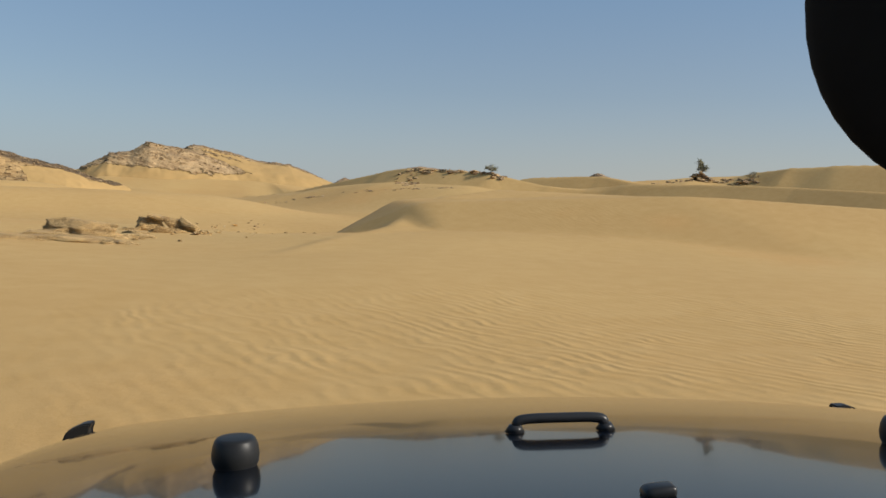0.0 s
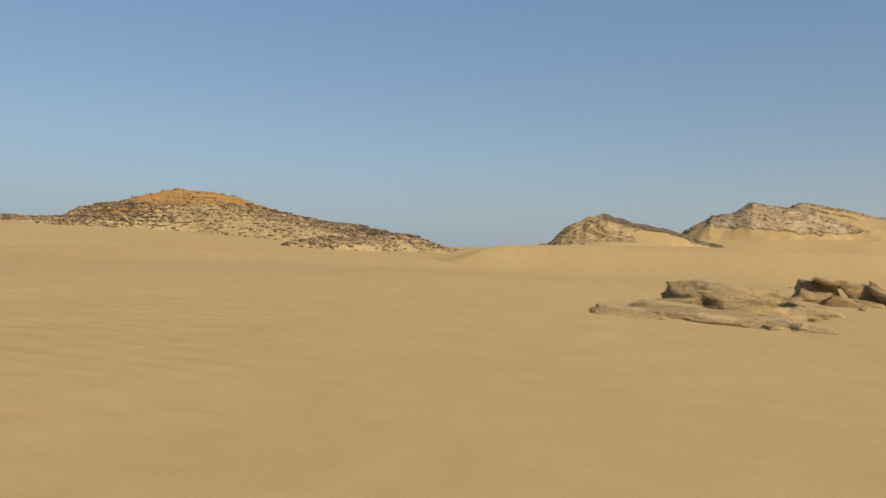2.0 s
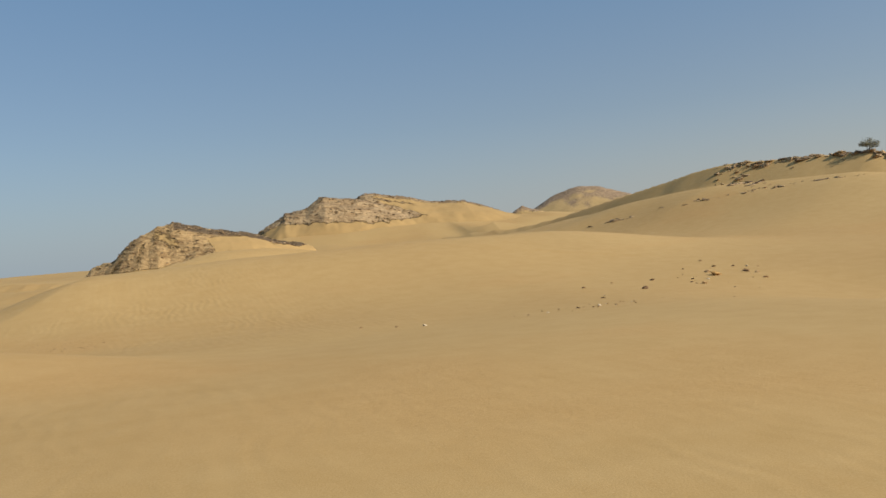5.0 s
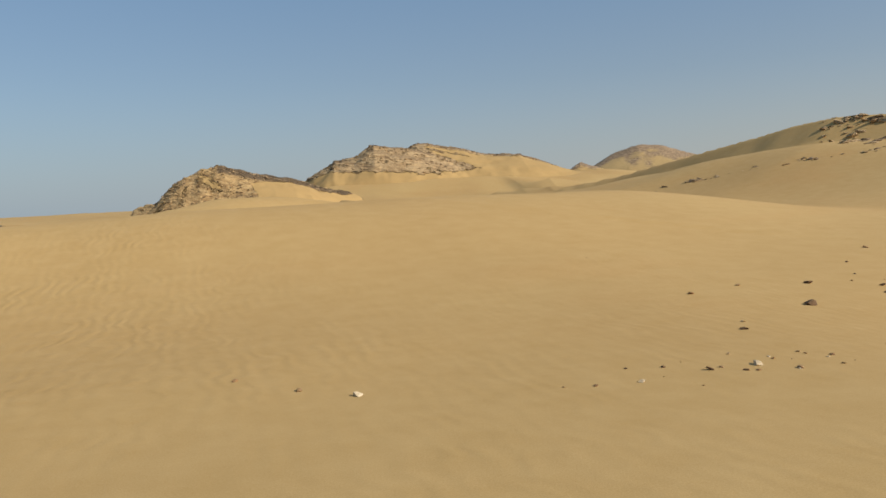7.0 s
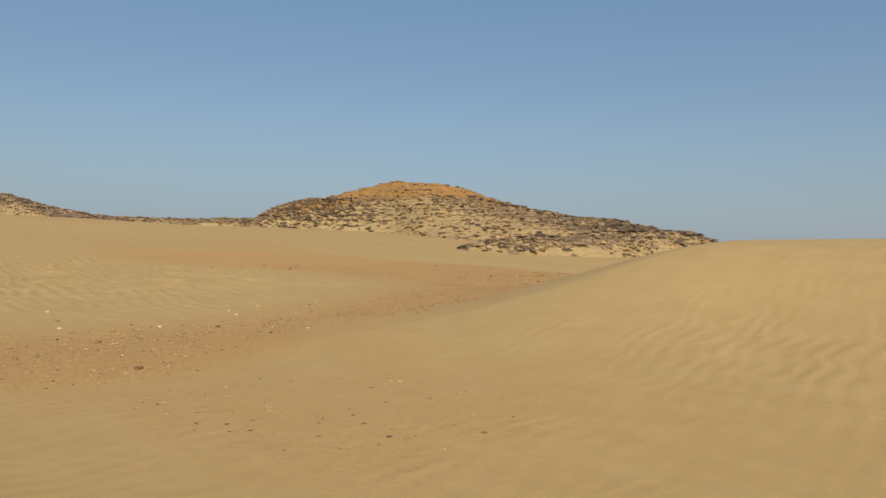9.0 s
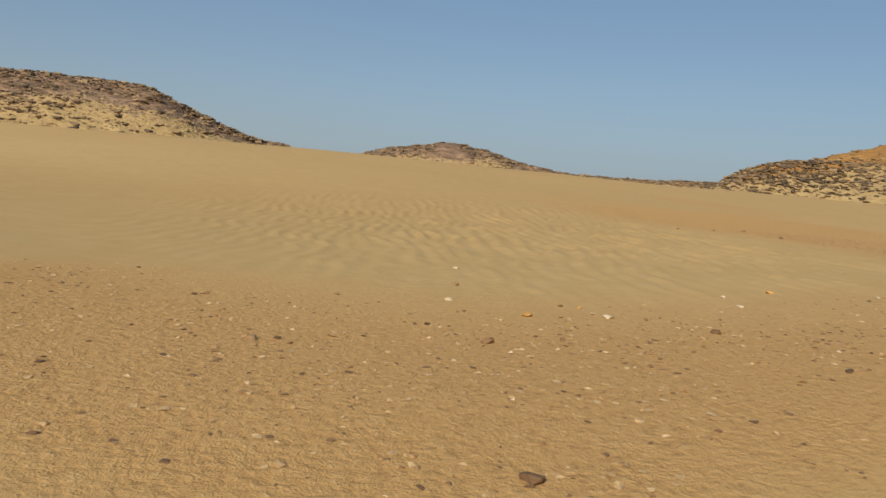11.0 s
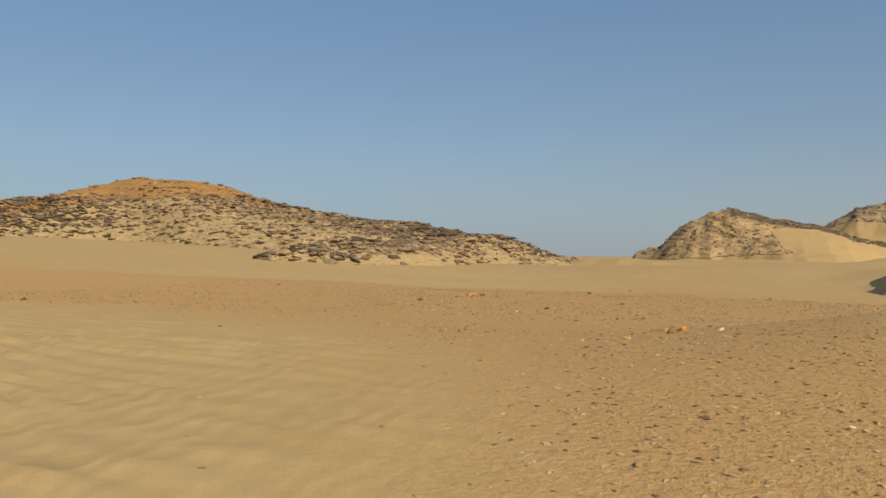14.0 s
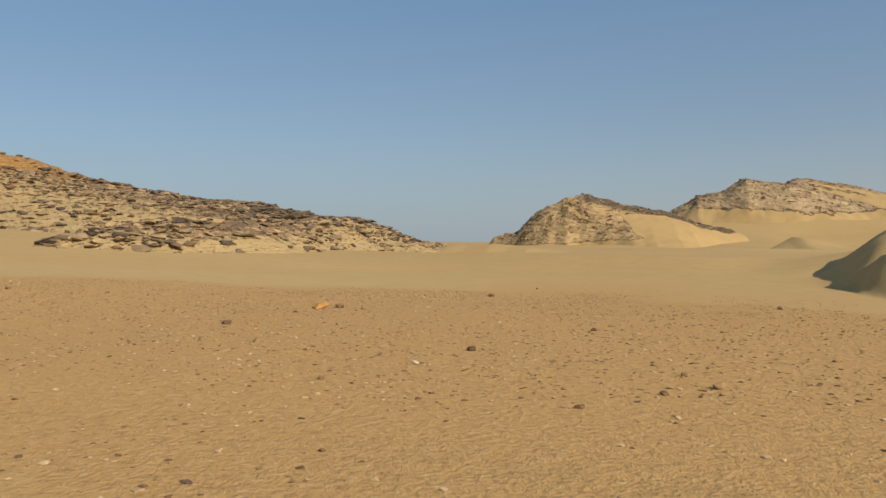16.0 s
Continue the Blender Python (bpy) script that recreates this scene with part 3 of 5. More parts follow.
def rocky_hill(label, rows, step, mat, seed, slabs=0, rubble=0, size=(0.5, 2.0), rough=1.0, bare=0.5, cap_from=1e9, rubble_mat=None, sink=0.6, shape=1.5, low=0.0, dense=None, crest=0.0, ridge=None):
    """A mound along a crest of rows (x, y, crest height, width left, width right), in ledges, with slabs lying on it."""
    rng = np.random.default_rng(seed)
    px, py = np.array([r[0] for r in rows]), np.array([r[1] for r in rows])
    wide = max(max(r[3], r[4]) for r in rows) * 1.2
    gx = np.arange(px.min() - wide, px.max() + wide, step)
    gy = np.arange(py.min() - wide, py.max() + wide, step)
    X, Y = np.meshgrid(gx, gy)

    def surface(x, y):
        wob = fbm(x / 9.0, y / 9.0, seed, 4)
        h, w, d, side = spine(x + 2.2 * rough * fbm(x / 7.0, y / 7.0, seed + 5, 3), y + 2.2 * rough * fbm(x / 7.0, y / 7.0, seed + 8, 3), rows)
        u = d / w
        base = land(x, y) - sink
        tall = np.maximum(h - base, 0.1)
        rise = tall * np.clip(1 - u ** shape, -0.15, 1)
        z = base + rise + wob * rough * 0.8 * np.clip(rise / 3.0, 0, 1)
        ledge = 1.1 * rough
        q = z / ledge + 0.35 * wob
        z = z + 0.45 * ledge * (smooth(0.25, 0.75, q - np.floor(q)) - (q - np.floor(q))) * np.clip(rise / 2.0, 0, 1)
        return z, u, side, rise, tall

    Z, U, S, R, T = surface(X, Y)
    keep = U < 1.15
    i = np.arange(X.size).reshape(X.shape)
    ok = keep[:-1, :-1] & keep[:-1, 1:] & keep[1:, 1:] & keep[1:, :-1]
    quads = np.stack([i[:-1, :-1], i[:-1, 1:], i[1:, 1:], i[1:, :-1]], -1)[ok]
    used = np.unique(quads)
    remap = np.zeros(X.size, np.int64)
    remap[used] = np.arange(len(used))
    ox, oy = float(px.mean()), float(py.mean())
    oz = float(land(np.array([ox]), np.array([oy]))[0])
    co = np.stack([X.ravel() - ox, Y.ravel() - oy, Z.ravel() - oz], 1)[used]
    me = mesh_of("slope", co, remap[quads], mat)
    part_n = R / T
    sandy = 0.95 - 1.35 * part_n + (1 - bare) * 0.6 + 0.9 * fbm(X / 14.0, Y / 14.0, seed + 2, 3)
    capped = smooth(cap_from - 1.0, cap_from + 0.8, Z + 1.6 * fbm(X / 12.0, Y / 12.0, seed + 3, 3))
    if cap_from < 100:
        capped = np.maximum(capped, smooth(0.34, 0.14, U + 0.25 * fbm(X / 6.0, Y / 6.0, seed + 6, 3)) * smooth(-80, -90, X) * smooth(-118, -112, X))
    sandy = sandy - 0.9 * capped
    put_attribute(me, "sand", sandy.ravel()[used])
    put_attribute(me, "cap", capped.ravel()[used])
    hill = tagged(new("rocky_hill"), label, "hill")
    hill.location = (ox, oy, oz)
    part("slope", me, hill)
    want = slabs + rubble
    if want:
        cx = rng.uniform(gx[0], gx[-1], want * 12)
        cy = rng.uniform(gy[0], gy[-1], want * 12)
        z, u, s, r, tall = surface(cx, cy)
        dens = np.clip(0.55 + 1.6 * fbm(cx / 7.0, cy / 7.0, seed + 4, 3) + 0.5 * (1 - u), 0.03, 1) * (u < 1.06) * (u > 0.0)
        dens = dens * (1 - 0.8 * smooth(cap_from - 0.5, cap_from + 0.8, z))
        if cap_from < 100:
            dens = dens * (1 - 0.6 * smooth(0.25, 0.1, u) * smooth(-80, -90, cx))
        dens = dens * np.clip(1.15 - u + 0.5 * bare, low, 1)
        dens = dens * (1 + crest * np.exp(-(u / 0.14) ** 2))
        if dense:
            dens = dens * (1 + 3.0 * np.exp(-((cx - dense[0]) ** 2 + (cy - dense[1]) ** 2) / dense[2] ** 2))
        sel = np.flatnonzero(rng.uniform(size=len(cx)) < dens)[:want]
        sz = size[0] + (size[1] - size[0]) * rng.uniform(size=len(sel)) ** 3
        order = sel[np.argsort(-sz)]
        sz = np.sort(sz)[::-1]
        turn = rng.uniform(0, 6.28, len(sel))
        for k, j in enumerate(order[:slabs]):
            m = pose(cx[j] - ox, cy[j] - oy, z[j] - oz + 0.04 * sz[k], rng.normal() * 7, rng.normal() * 7, math.degrees(turn[k])) @ Matrix.Scale(sz[k], 4)
            part("rock_slab", SLABS[k % len(SLABS)], hill, "", m)
        rest = order[slabs:]
        if len(rest):
            pl = np.stack([cx[rest] - ox, cy[rest] - oy, z[rest] - oz + 0.03], 1)
            part("rubble", joined("rubble", SLABS, pl, turn[slabs:], sz[slabs:], rubble_mat or M_SLAB_JOINED, rng.normal(size=(len(rest), 2)) * 0.1), hill, "", kind="stuff")
    for line, n, spread, least, most in ridge or ():
        # dark slabs strewn along a line of points
        k = rng.uniform(0, len(line) - 1.001, n)
        i = k.astype(int)
        ends = np.array(line)
        at = ends[i] + (ends[i + 1] - ends[i]) * (k - i)[:, None] + rng.normal(size=(n, 2)) * np.array(spread)
        rz = surface(at[:, 0], at[:, 1])[0]
        part("ridge_slabs", joined("ridge_slabs", SLABS, np.stack([at[:, 0] - ox, at[:, 1] - oy, rz - oz + 0.05], 1), rng.uniform(-0.5, 0.5, n), least + (most - least) * rng.uniform(size=n) ** 2, M_RIDGE, rng.normal(size=(n, 2)) * 0.08), hill, "dark slate-brown broken slabs", kind="stuff")
    return hill


rocky_hill("long sandstone hill with dark slabs and an ochre top",
           ((-107, 117, 4.4, 4, 5), (-109.6, 124, 7.0, 10, 12), (-113, 133, 8.8, 17, 20), (-114, 139.5, 10.4, 22, 25), (-111, 146, 11.9, 23, 27), (-104, 147.8, 11.2, 24, 27), (-95, 148, 8.9, 23, 27),
            (-84, 149.6, 6.6, 22, 26), (-75, 151, 5.2, 20, 24), (-65, 153, 3.4, 14, 16), (-59, 161, 1.4, 6, 7)),
           0.6, M_HILL, 11, slabs=300, rubble=14500, size=(0.16, 1.25), cap_from=8.3, bare=-0.25, rough=0.8, low=0.5, dense=(-110, 124, 9),
           ridge=((((-106, 118.5), (-107, 122), (-106, 127), (-103, 131)), 1300, (3.2, 3.2), 0.2, 1.2),
                  (((-92, 147), (-84, 148.6), (-75, 150), (-66, 152)), 420, (1.6, 1.6), 0.3, 1.7), (((-68, 145), (-63, 149), (-60, 153)), 260, (2.4, 2.4), 0.4, 2.2)))
rocky_hill("steep brown sandstone knoll of broken ledges",
           ((-112, 26, 9.5, 16, 16), (-113.5, 40.7, 10.0, 16, 17), (-114.5, 47, 9.6, 15, 16), (-115.3, 52.4, 7.6, 11, 12), (-115.8, 60.5, 4.6, 5, 6)),
           0.5, M_HILL_WEST, 12, slabs=160, rubble=6000, size=(0.25, 1.3), bare=0.6, rough=0.9, rubble_mat=M_SLAB_FAR)
rocky_hill("low brown rocky hill with scattered slabs",
           ((-166, 76, 6.0, 9, 10), (-163.6, 87.3, 8.4, 14, 15), (-162.4, 93.3, 9.4, 15, 16), (-160.9, 99.5, 8.3, 14, 15), (-158.5, 107.7, 6.2, 9, 10), (-160, 117, 5.1, 6, 8)),
           0.7, M_HILL_WEST, 13, slabs=80, rubble=3500, size=(0.3, 1.3), bare=0.6, rough=0.6, rubble_mat=M_SLAB_FAR)
rocky_hill("low ledge of dark broken rock along the sand",
           ((-163, 119, 5.6, 4, 5), (-165, 133, 5.7, 4, 5), (-160, 144, 6.0, 5, 6), (-140, 150, 5.9, 5, 6)),
           0.7, M_HILL, 14, slabs=40, rubble=1200, size=(0.35, 1.3), bare=0.5, rough=0.5)
def bedded_hill(label, origin, bearing, ridges, dip, layer, step, mat, seed, sandy, slabby, blocks, rubble, size, rubble_mat):
    """A hill of dipping layers. ridges: crest lines in its own frame, rows (right, crest height, depth, front width, back width)
    looking along the bearing; the layers fall to the right by dip and stand out as ledges. sandy, slabby: where blown sand
    and dark capping slabs lie, from (right, height, crest height, front share)."""
    rng = np.random.default_rng(seed)
    fx, fy = math.sin(radians(bearing)), math.cos(radians(bearing))
    reach = [max(r[k] for rows in ridges for r in rows) for k in (3, 4)]
    low_s, high_s = min(r[0] for rows in ridges for r in rows) - 6, max(r[0] for rows in ridges for r in rows) + 6
    deep = max(r[2] for rows in ridges for r in rows)
    S, Q = np.meshgrid(np.arange(low_s, high_s, step), np.arange(-reach[0] * 1.15, deep + reach[1] * 1.15, step))

    def surface(s, q):
        x, y = origin[0] + fy * s + fx * q, origin[1] - fx * s + fy * q
        base = land(x, y) - 0.5
        best, crest_h, share = np.full(np.shape(s), -99.0), np.zeros(np.shape(s)), np.ones(np.shape(s))
        for rows in ridges:
            at = [r[0] for r in rows]
            warp = s + 0.7 * fbm(s / 5.0, q / 5.0, seed + 1, 2)
            h, d, wf, wb = (np.interp(warp, at, [r[k] for r in rows]) for k in (1, 2, 3, 4))
            u = (q - d + 1.6 * fbm(s / 6.0, q / 6.0, seed + 2, 3)) / np.where(q < d, wf, wb)
            fall = np.where(u < 0, 1 - np.abs(u) ** 1.2, 1 - np.abs(u) ** 1.5)
            ends = np.clip(np.minimum(s - at[0] + 3, at[-1] + 3 - s) / 3, 0, 1)
            z = base + np.maximum(h - base, 0) * np.clip(fall, -0.25, 1) * ends - 1.5 * (1 - ends)
            crest_h = np.where(z > best, h, crest_h)
            share = np.where(z > best, np.clip(-u, -1, 1), share)
            best = np.maximum(best, z)
        sand = sandy(s, best, crest_h, share) + 0.5 * fbm(s / 3.5, q / 3.5, seed + 3, 3)
        rock = 1 - smooth(0.35, 0.75, sand)
        bed = best + dip * s + 2.6 * fbm(s / 13.0, q / 13.0, seed + 4, 3)
        k = bed / layer
        part_k = k - np.floor(k)
        best = best + layer * 0.6 * (smooth(0.30, 0.62, part_k) - part_k) * rock * np.clip(0.45 + 2.0 * fbm(s / 6.0, bed / 2.0, seed + 7, 2), 0, 1) + 0.22 * fbm(s / 1.3, q / 1.3, seed + 5, 3) * rock
        return x, y, best, bed, sand, slabby(s, best, crest_h, share) * rock, share, base

    X, Y, Z, B, D, K, U, base = surface(S, Q)
    ok = Z > base - 1.2
    quad_ok = ok[:-1, :-1] & ok[:-1, 1:] & ok[1:, 1:] & ok[1:, :-1]
    i = np.arange(S.size).reshape(S.shape)
    quads = np.stack([i[:-1, :-1], i[:-1, 1:], i[1:, 1:], i[1:, :-1]], -1)[quad_ok]
    used = np.unique(quads)
    remap = np.zeros(S.size, np.int64)
    remap[used] = np.arange(len(used))
    ox, oy, oz = origin[0], origin[1], ground_z(origin[0], origin[1])
    me = mesh_of("slope", np.stack([X.ravel() - ox, Y.ravel() - oy, Z.ravel() - oz], 1)[used], remap[quads], mat)
    put_attribute(me, "bed", B.ravel()[used])
    put_attribute(me, "sand", D.ravel()[used])
    put_attribute(me, "slab", K.ravel()[used])
    hill = tagged(new("rocky_hill"), label, "hill")
    hill.location = (ox, oy, oz)
    part("slope", me, hill)
    n = (blocks + rubble) * 14
    s, q = rng.uniform(low_s, high_s, n), rng.uniform(-reach[0], deep + 3, n)
    x, y, z, bed, sand, dark, share, base = surface(s, q)
    k = bed / layer
    odds = (1 - smooth(0.2, 0.7, sand)) * (z > base + 0.3) * np.clip(0.25 + 1.5 * fbm(s / 5.0, bed / 1.2, seed + 6, 3) + 0.5 * dark + 0.5 * np.exp(-((k - np.floor(k) - 0.62) / 0.15) ** 2), 0.03, 1)
    sel = np.flatnonzero(rng.uniform(size=n) < odds)[:blocks + rubble]
    sz = size[0] + (size[1] - size[0]) * rng.uniform(size=len(sel)) ** 3
    order, sz = sel[np.argsort(-sz)], np.sort(sz)[::-1]
    turn = rng.uniform(-0.7, 0.7, len(sel)) - radians(bearing)
    for j, o in enumerate(order[:blocks]):
        m = pose(x[o] - ox, y[o] - oy, z[o] - oz + 0.05 * sz[j], rng.normal() * 6, math.degrees(math.atan(dip)) + rng.normal() * 6, math.degrees(turn[j])) @ Matrix.Scale(sz[j], 4)
        part("rock_slab", SLABS[j % len(SLABS)], hill, "", m)
    rest = order[blocks:]
    tilt = rng.normal(size=(len(rest), 2)) * 0.1
    tilt[:, 0] -= dip
    part("rubble", joined("rubble", SLABS, np.stack([x[rest] - ox, y[rest] - oy, z[rest] - oz + 0.04], 1), turn[blocks:], sz[blocks:], rubble_mat, tilt), hill, "", kind="stuff")
    return hill


def ground_z(x, y):
    return float(land(np.array([float(x)]), np.array([float(y)]))[0])


def tilted_sand(s, z, crest, share):
    """Sand against the right of the front, up to the capping slab; a pale hollow in the face."""
    edge = np.interp(z, (0, 1, 3.8, 8.5, 10.5), (19, 17.5, 12.8, 11, 9))
    under = crest - np.interp(s, (6, 14, 30, 46), (1.3, 2.3, 1.8, 0.4))
    sheet = smooth(-0.7, 0.9, s - edge) * smooth(-0.5, 0.5, under - z)
    tail = smooth(-0.6, 0.6, z - np.interp(s, (29, 33, 46), (9.5, 5.3, 3.0)))
    hollow = 0.62 * np.exp(-((s + 4.0 - 0.9 * (12 - z)) / 3.2) ** 2 - ((z - 10.5) / 3.4) ** 2)
    foot = smooth(1.8, 0.4, z - 0.06 * s)
    return np.where(share > -0.1, np.maximum(np.maximum(sheet * (1 - tail), hollow), foot), 0.1) + 0.2


def tilted_slab(s, z, crest, share):
    top = smooth(3.0, 1.9, (crest - z)) * smooth(-1.5, 1.0, s)
    return np.maximum(top, smooth(29, 33, s) * smooth(-0.6, 0.6, z - 3.2))


def twin_sand(s, z, crest, share):
    """Sand banked against the foot of the face and under the rear crest."""
    low = smooth(2.4, -1.6, z - np.interp(s, (-30, -18, -5, 10, 21, 36, 48), (10.5, 13.4, 12.7, 11.7, 10.2, 11.2, 12.3)))
    spur = np.interp(s, (14, 28, 36, 48, 52), (30, 20.6, 17.2, 12.3, 8))
    rear = smooth(0.0, 1.5, z - spur) * smooth(0.9, 2.6, crest - z) * smooth(13, 17, s)
    rear = rear * (1 - 0.55 * np.exp(-((z - 25.5 + 0.22 * (s - 16)) / 1.1) ** 2))
    far = smooth(46, 52, s) * smooth(0.8, 2.2, crest - z)
    return np.maximum(np.maximum(low, far), rear * 0.95) + 0.2


def twin_slab(s, z, crest, share):
    shoulder = np.exp(-((s + 15) / 4.0) ** 2) * smooth(2.6, 0.8, crest - z)
    return np.clip(shoulder + 0.8 * smooth(1.3, 0.3, crest - z) * smooth(-2, 2, s) + 0.5 * np.exp(-((z - 23.2 + 0.26 * s) / 0.8) ** 2) * smooth(-4, 0, s) * smooth(40, 30, s), 0, 1)


bedded_hill("tilted sandstone hill with dark capping slab and drifted sand", (-54.9, 322.3), -9,
            (((-28, 2.6, 4, 6, 8), (-25.6, 3.7, 3, 7, 8), (-20.2, 4.6, 0, 9, 12), (-17.7, 7.5, 0, 12, 16), (-15.1, 9.8, 0, 14, 18), (-11.7, 12.2, 0, 16, 20), (-7.6, 13.7, 0, 17, 20),
              (-5.8, 15.1, 0, 18, 20), (-2.2, 15.3, 0, 18, 20), (-0.4, 15.9, 0, 19, 20), (2.1, 15.8, 0, 20, 20), (5.2, 14.9, 0, 22, 20), (11.5, 13.2, 0, 27, 20), (17.9, 12.0, 0, 32, 19),
              (24.6, 10.5, 0, 32, 17), (29.8, 8.9, 0, 28, 14), (35.2, 6.9, 0, 20, 10), (39, 5.9, 0, 14, 8), (43.7, 5.2, 0, 8, 7), (47.9, 3.6, 0, 5, 5)),),
            0.22, 1.5, 0.42, M_TILTED, 15, tilted_sand, tilted_slab, 50, 1700, (0.25, 1.5), M_SLAB_PALE)
bedded_hill("broad twin-topped sandstone hill banked with sand", (-0.7, 402.8), 1,
            (((-34, 9.5, -2, 8, 14), (-30, 11.8, -2, 10, 20), (-25.7, 14.6, -2, 14, 24), (-20.5, 17.4, -1, 18, 26), (-18, 19.2, 0, 20, 28), (-16.6, 20.2, 0, 21, 28), (-10.5, 20.8, 0, 22, 30), (-7.4, 21.4, 0, 23, 30),
              (-4.5, 23.5, 0, 24, 30), (-1.6, 25.2, 0, 25, 30), (0.8, 26.3, 0, 26, 30), (4, 25.6, 0, 26, 30), (8, 24.9, 0, 26, 26), (15.8, 23.9, 0, 26, 20), (28, 20.6, 0, 24, 14), (36, 17.2, -1, 20, 10), (48, 12.3, -2, 12, 8), (54, 9, -3, 8, 6)),
             ((12, 22, 14, 30, 26), (16.5, 24.6, 14, 30, 28), (18.4, 26.2, 14, 30, 28), (21, 26.7, 14, 30, 28), (25.7, 26.8, 14, 30, 28), (31.7, 25.2, 14, 30, 28), (43, 23.3, 14, 32, 28), (52, 20.7, 14, 34, 28), (58, 20.1, 13, 34, 28), (68, 19.5, 12, 34, 26), (77, 16.6, 10, 30, 22), (85, 13.3, 8, 24, 16), (94, 9.5, 6, 14, 12))),
            0.26, 2.0, 0.6, M_TWIN, 16, twin_sand, twin_slab, 50, 1700, (0.3, 1.7), M_SLAB_PALE)
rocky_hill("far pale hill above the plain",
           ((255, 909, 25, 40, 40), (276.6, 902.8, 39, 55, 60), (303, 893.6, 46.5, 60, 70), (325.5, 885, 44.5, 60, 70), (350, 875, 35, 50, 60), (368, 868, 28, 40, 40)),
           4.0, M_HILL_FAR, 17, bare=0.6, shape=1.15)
rocky_hill("low shelf of dark slabs at the foot of the hill",
           ((-65, 114.8, 1.3, 1.2, 2), (-63.6, 117, 1.9, 2.5, 3.5), (-62.5, 120, 2.2, 4, 5), (-61.5, 126, 2.5, 4, 6), (-61, 134, 2.8, 4, 6), (-61.5, 141, 3.1, 4, 6), (-61.5, 147, 3.3, 5, 5), (-57.5, 153, 1.6, 3, 4)), 0.5, M_HILL, 20, slabs=90, rubble=2400, size=(0.22, 1.5), bare=0.35, rough=0.6, sink=0.3)
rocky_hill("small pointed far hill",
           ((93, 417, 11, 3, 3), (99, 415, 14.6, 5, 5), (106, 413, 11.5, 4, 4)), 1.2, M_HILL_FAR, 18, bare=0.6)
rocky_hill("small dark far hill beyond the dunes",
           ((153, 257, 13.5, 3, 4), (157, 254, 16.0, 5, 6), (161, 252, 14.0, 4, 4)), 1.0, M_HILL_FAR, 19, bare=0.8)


# ---- outcrops and boulders ----
def boulder_mesh(name, seed, mat, cuts=11, level=3):
    """A weathered block about one metre across: a ball cut flat by planes, then roughened in layers."""
    rng = np.random.default_rng(seed)
    bm = bmesh.new()
    bmesh.ops.create_icosphere(bm, subdivisions=level, radius=0.62)
    planes = [(Vector(rng.normal(size=3)).normalized(), rng.uniform(0.26, 0.46)) for _ in range(cuts)]
    planes += [(Vector((0, 0, 1)), 0.36), (Vector((0, 0, -1)), 0.36)]
    for v in bm.verts:
        for n, d in planes:
            over = v.co.dot(n) - d
            if over > 0:
                v.co -= n * over * 0.93
        q = v.co * 3.0 + Vector((seed, 0, 0))
        v.co += v.co.normalized() * (0.05 * noise.noise(q) + 0.045 * noise.noise(Vector((q.x, q.y, q.z * 6.0))) + 0.03 * noise.noise(q * 4.0))
    me = bpy.data.meshes.new(name)
    bm.to_mesh(me)
    bm.free()
    for p in me.polygons:
        p.use_smooth = True
    me.materials.append(mat)
    return me


BOULDERS = [boulder_mesh("boulder", 300 + k, M_OUTCROP, 12, 4) for k in range(6)]


def boulder(k, x, y, rise, sx, sy, sz, turn=0.0, lean=0.0, roll=0.0, label="rounded tan sandstone boulder on drifted sand"):
    ob = new("boulder", BOULDERS[k % len(BOULDERS)])
    ob.matrix_world = pose(x, y, ground_z(x, y) + rise, 0, 0, turn) @ pose(0, 0, 0, lean, roll, 0) @ Matrix.Diagonal((sx, sy, sz, 1))
    return tagged(ob, label, "boulder", "boulders of the outcrop")


# the weathered dome
rng_out = np.random.default_rng(44)
DOME = "broad weathered dome of tan sandstone in sand"
boulder(4, -2.5, 36.3, 0.30, 3.6, 2.6, 1.1, -8, 0, 7, DOME)
boulder(0, -3.3, 36.0, 0.02, 2.6, 2.0, 0.8, 12, 0, -9, DOME)
boulder(5, -1.5, 36.7, -0.02, 3.0, 2.0, 0.75, -12, 0, 8, DOME)
boulder(2, -0.6, 37.6, 0.0, 1.7, 1.3, 0.55, 20, 0, 6, DOME)
boulder(3, -0.55, 40.0, -0.02, 1.9, 1.6, 0.5, 30, 0, 3, DOME)
# low bedrock ledges in front, thinning out to the west
LEDGE = "low flat ledge of tan bedrock in sand"
for k, (x, y, sx, sy, sz, rise, turn) in enumerate(((-4.5, 32.6, 2.6, 1.5, 0.36, 0.00, 4), (-3.3, 33.3, 3.0, 1.9, 0.50, 0.02, -6), (-2.2, 33.3, 2.6, 1.7, 0.46, 0.00, -14), (-1.4, 33.1, 2.4, 1.4, 0.44, -0.02, -20), (-0.85, 32.9, 1.5, 1.0, 0.40, -0.02, -24), (-3.6, 34.6, 2.4, 1.5, 0.42, 0.03, 8))):
    boulder(k + 1, x, y, rise, sx, sy, sz, turn, 2, 3 + rng_out.normal() * 1.5, LEDGE)
for k in range(16):
    a, w = rng_out.uniform(), rng_out.uniform(0.25, 0.9)
    boulder(k, -5.0 + 4.6 * a, 32.3 + 0.5 * math.sin(3.1 * a) + rng_out.normal() * 0.25, -0.02, w, 0.6 * w, 0.28 * w, rng_out.normal() * 25, rng_out.normal() * 4, rng_out.normal() * 4, LEDGE)
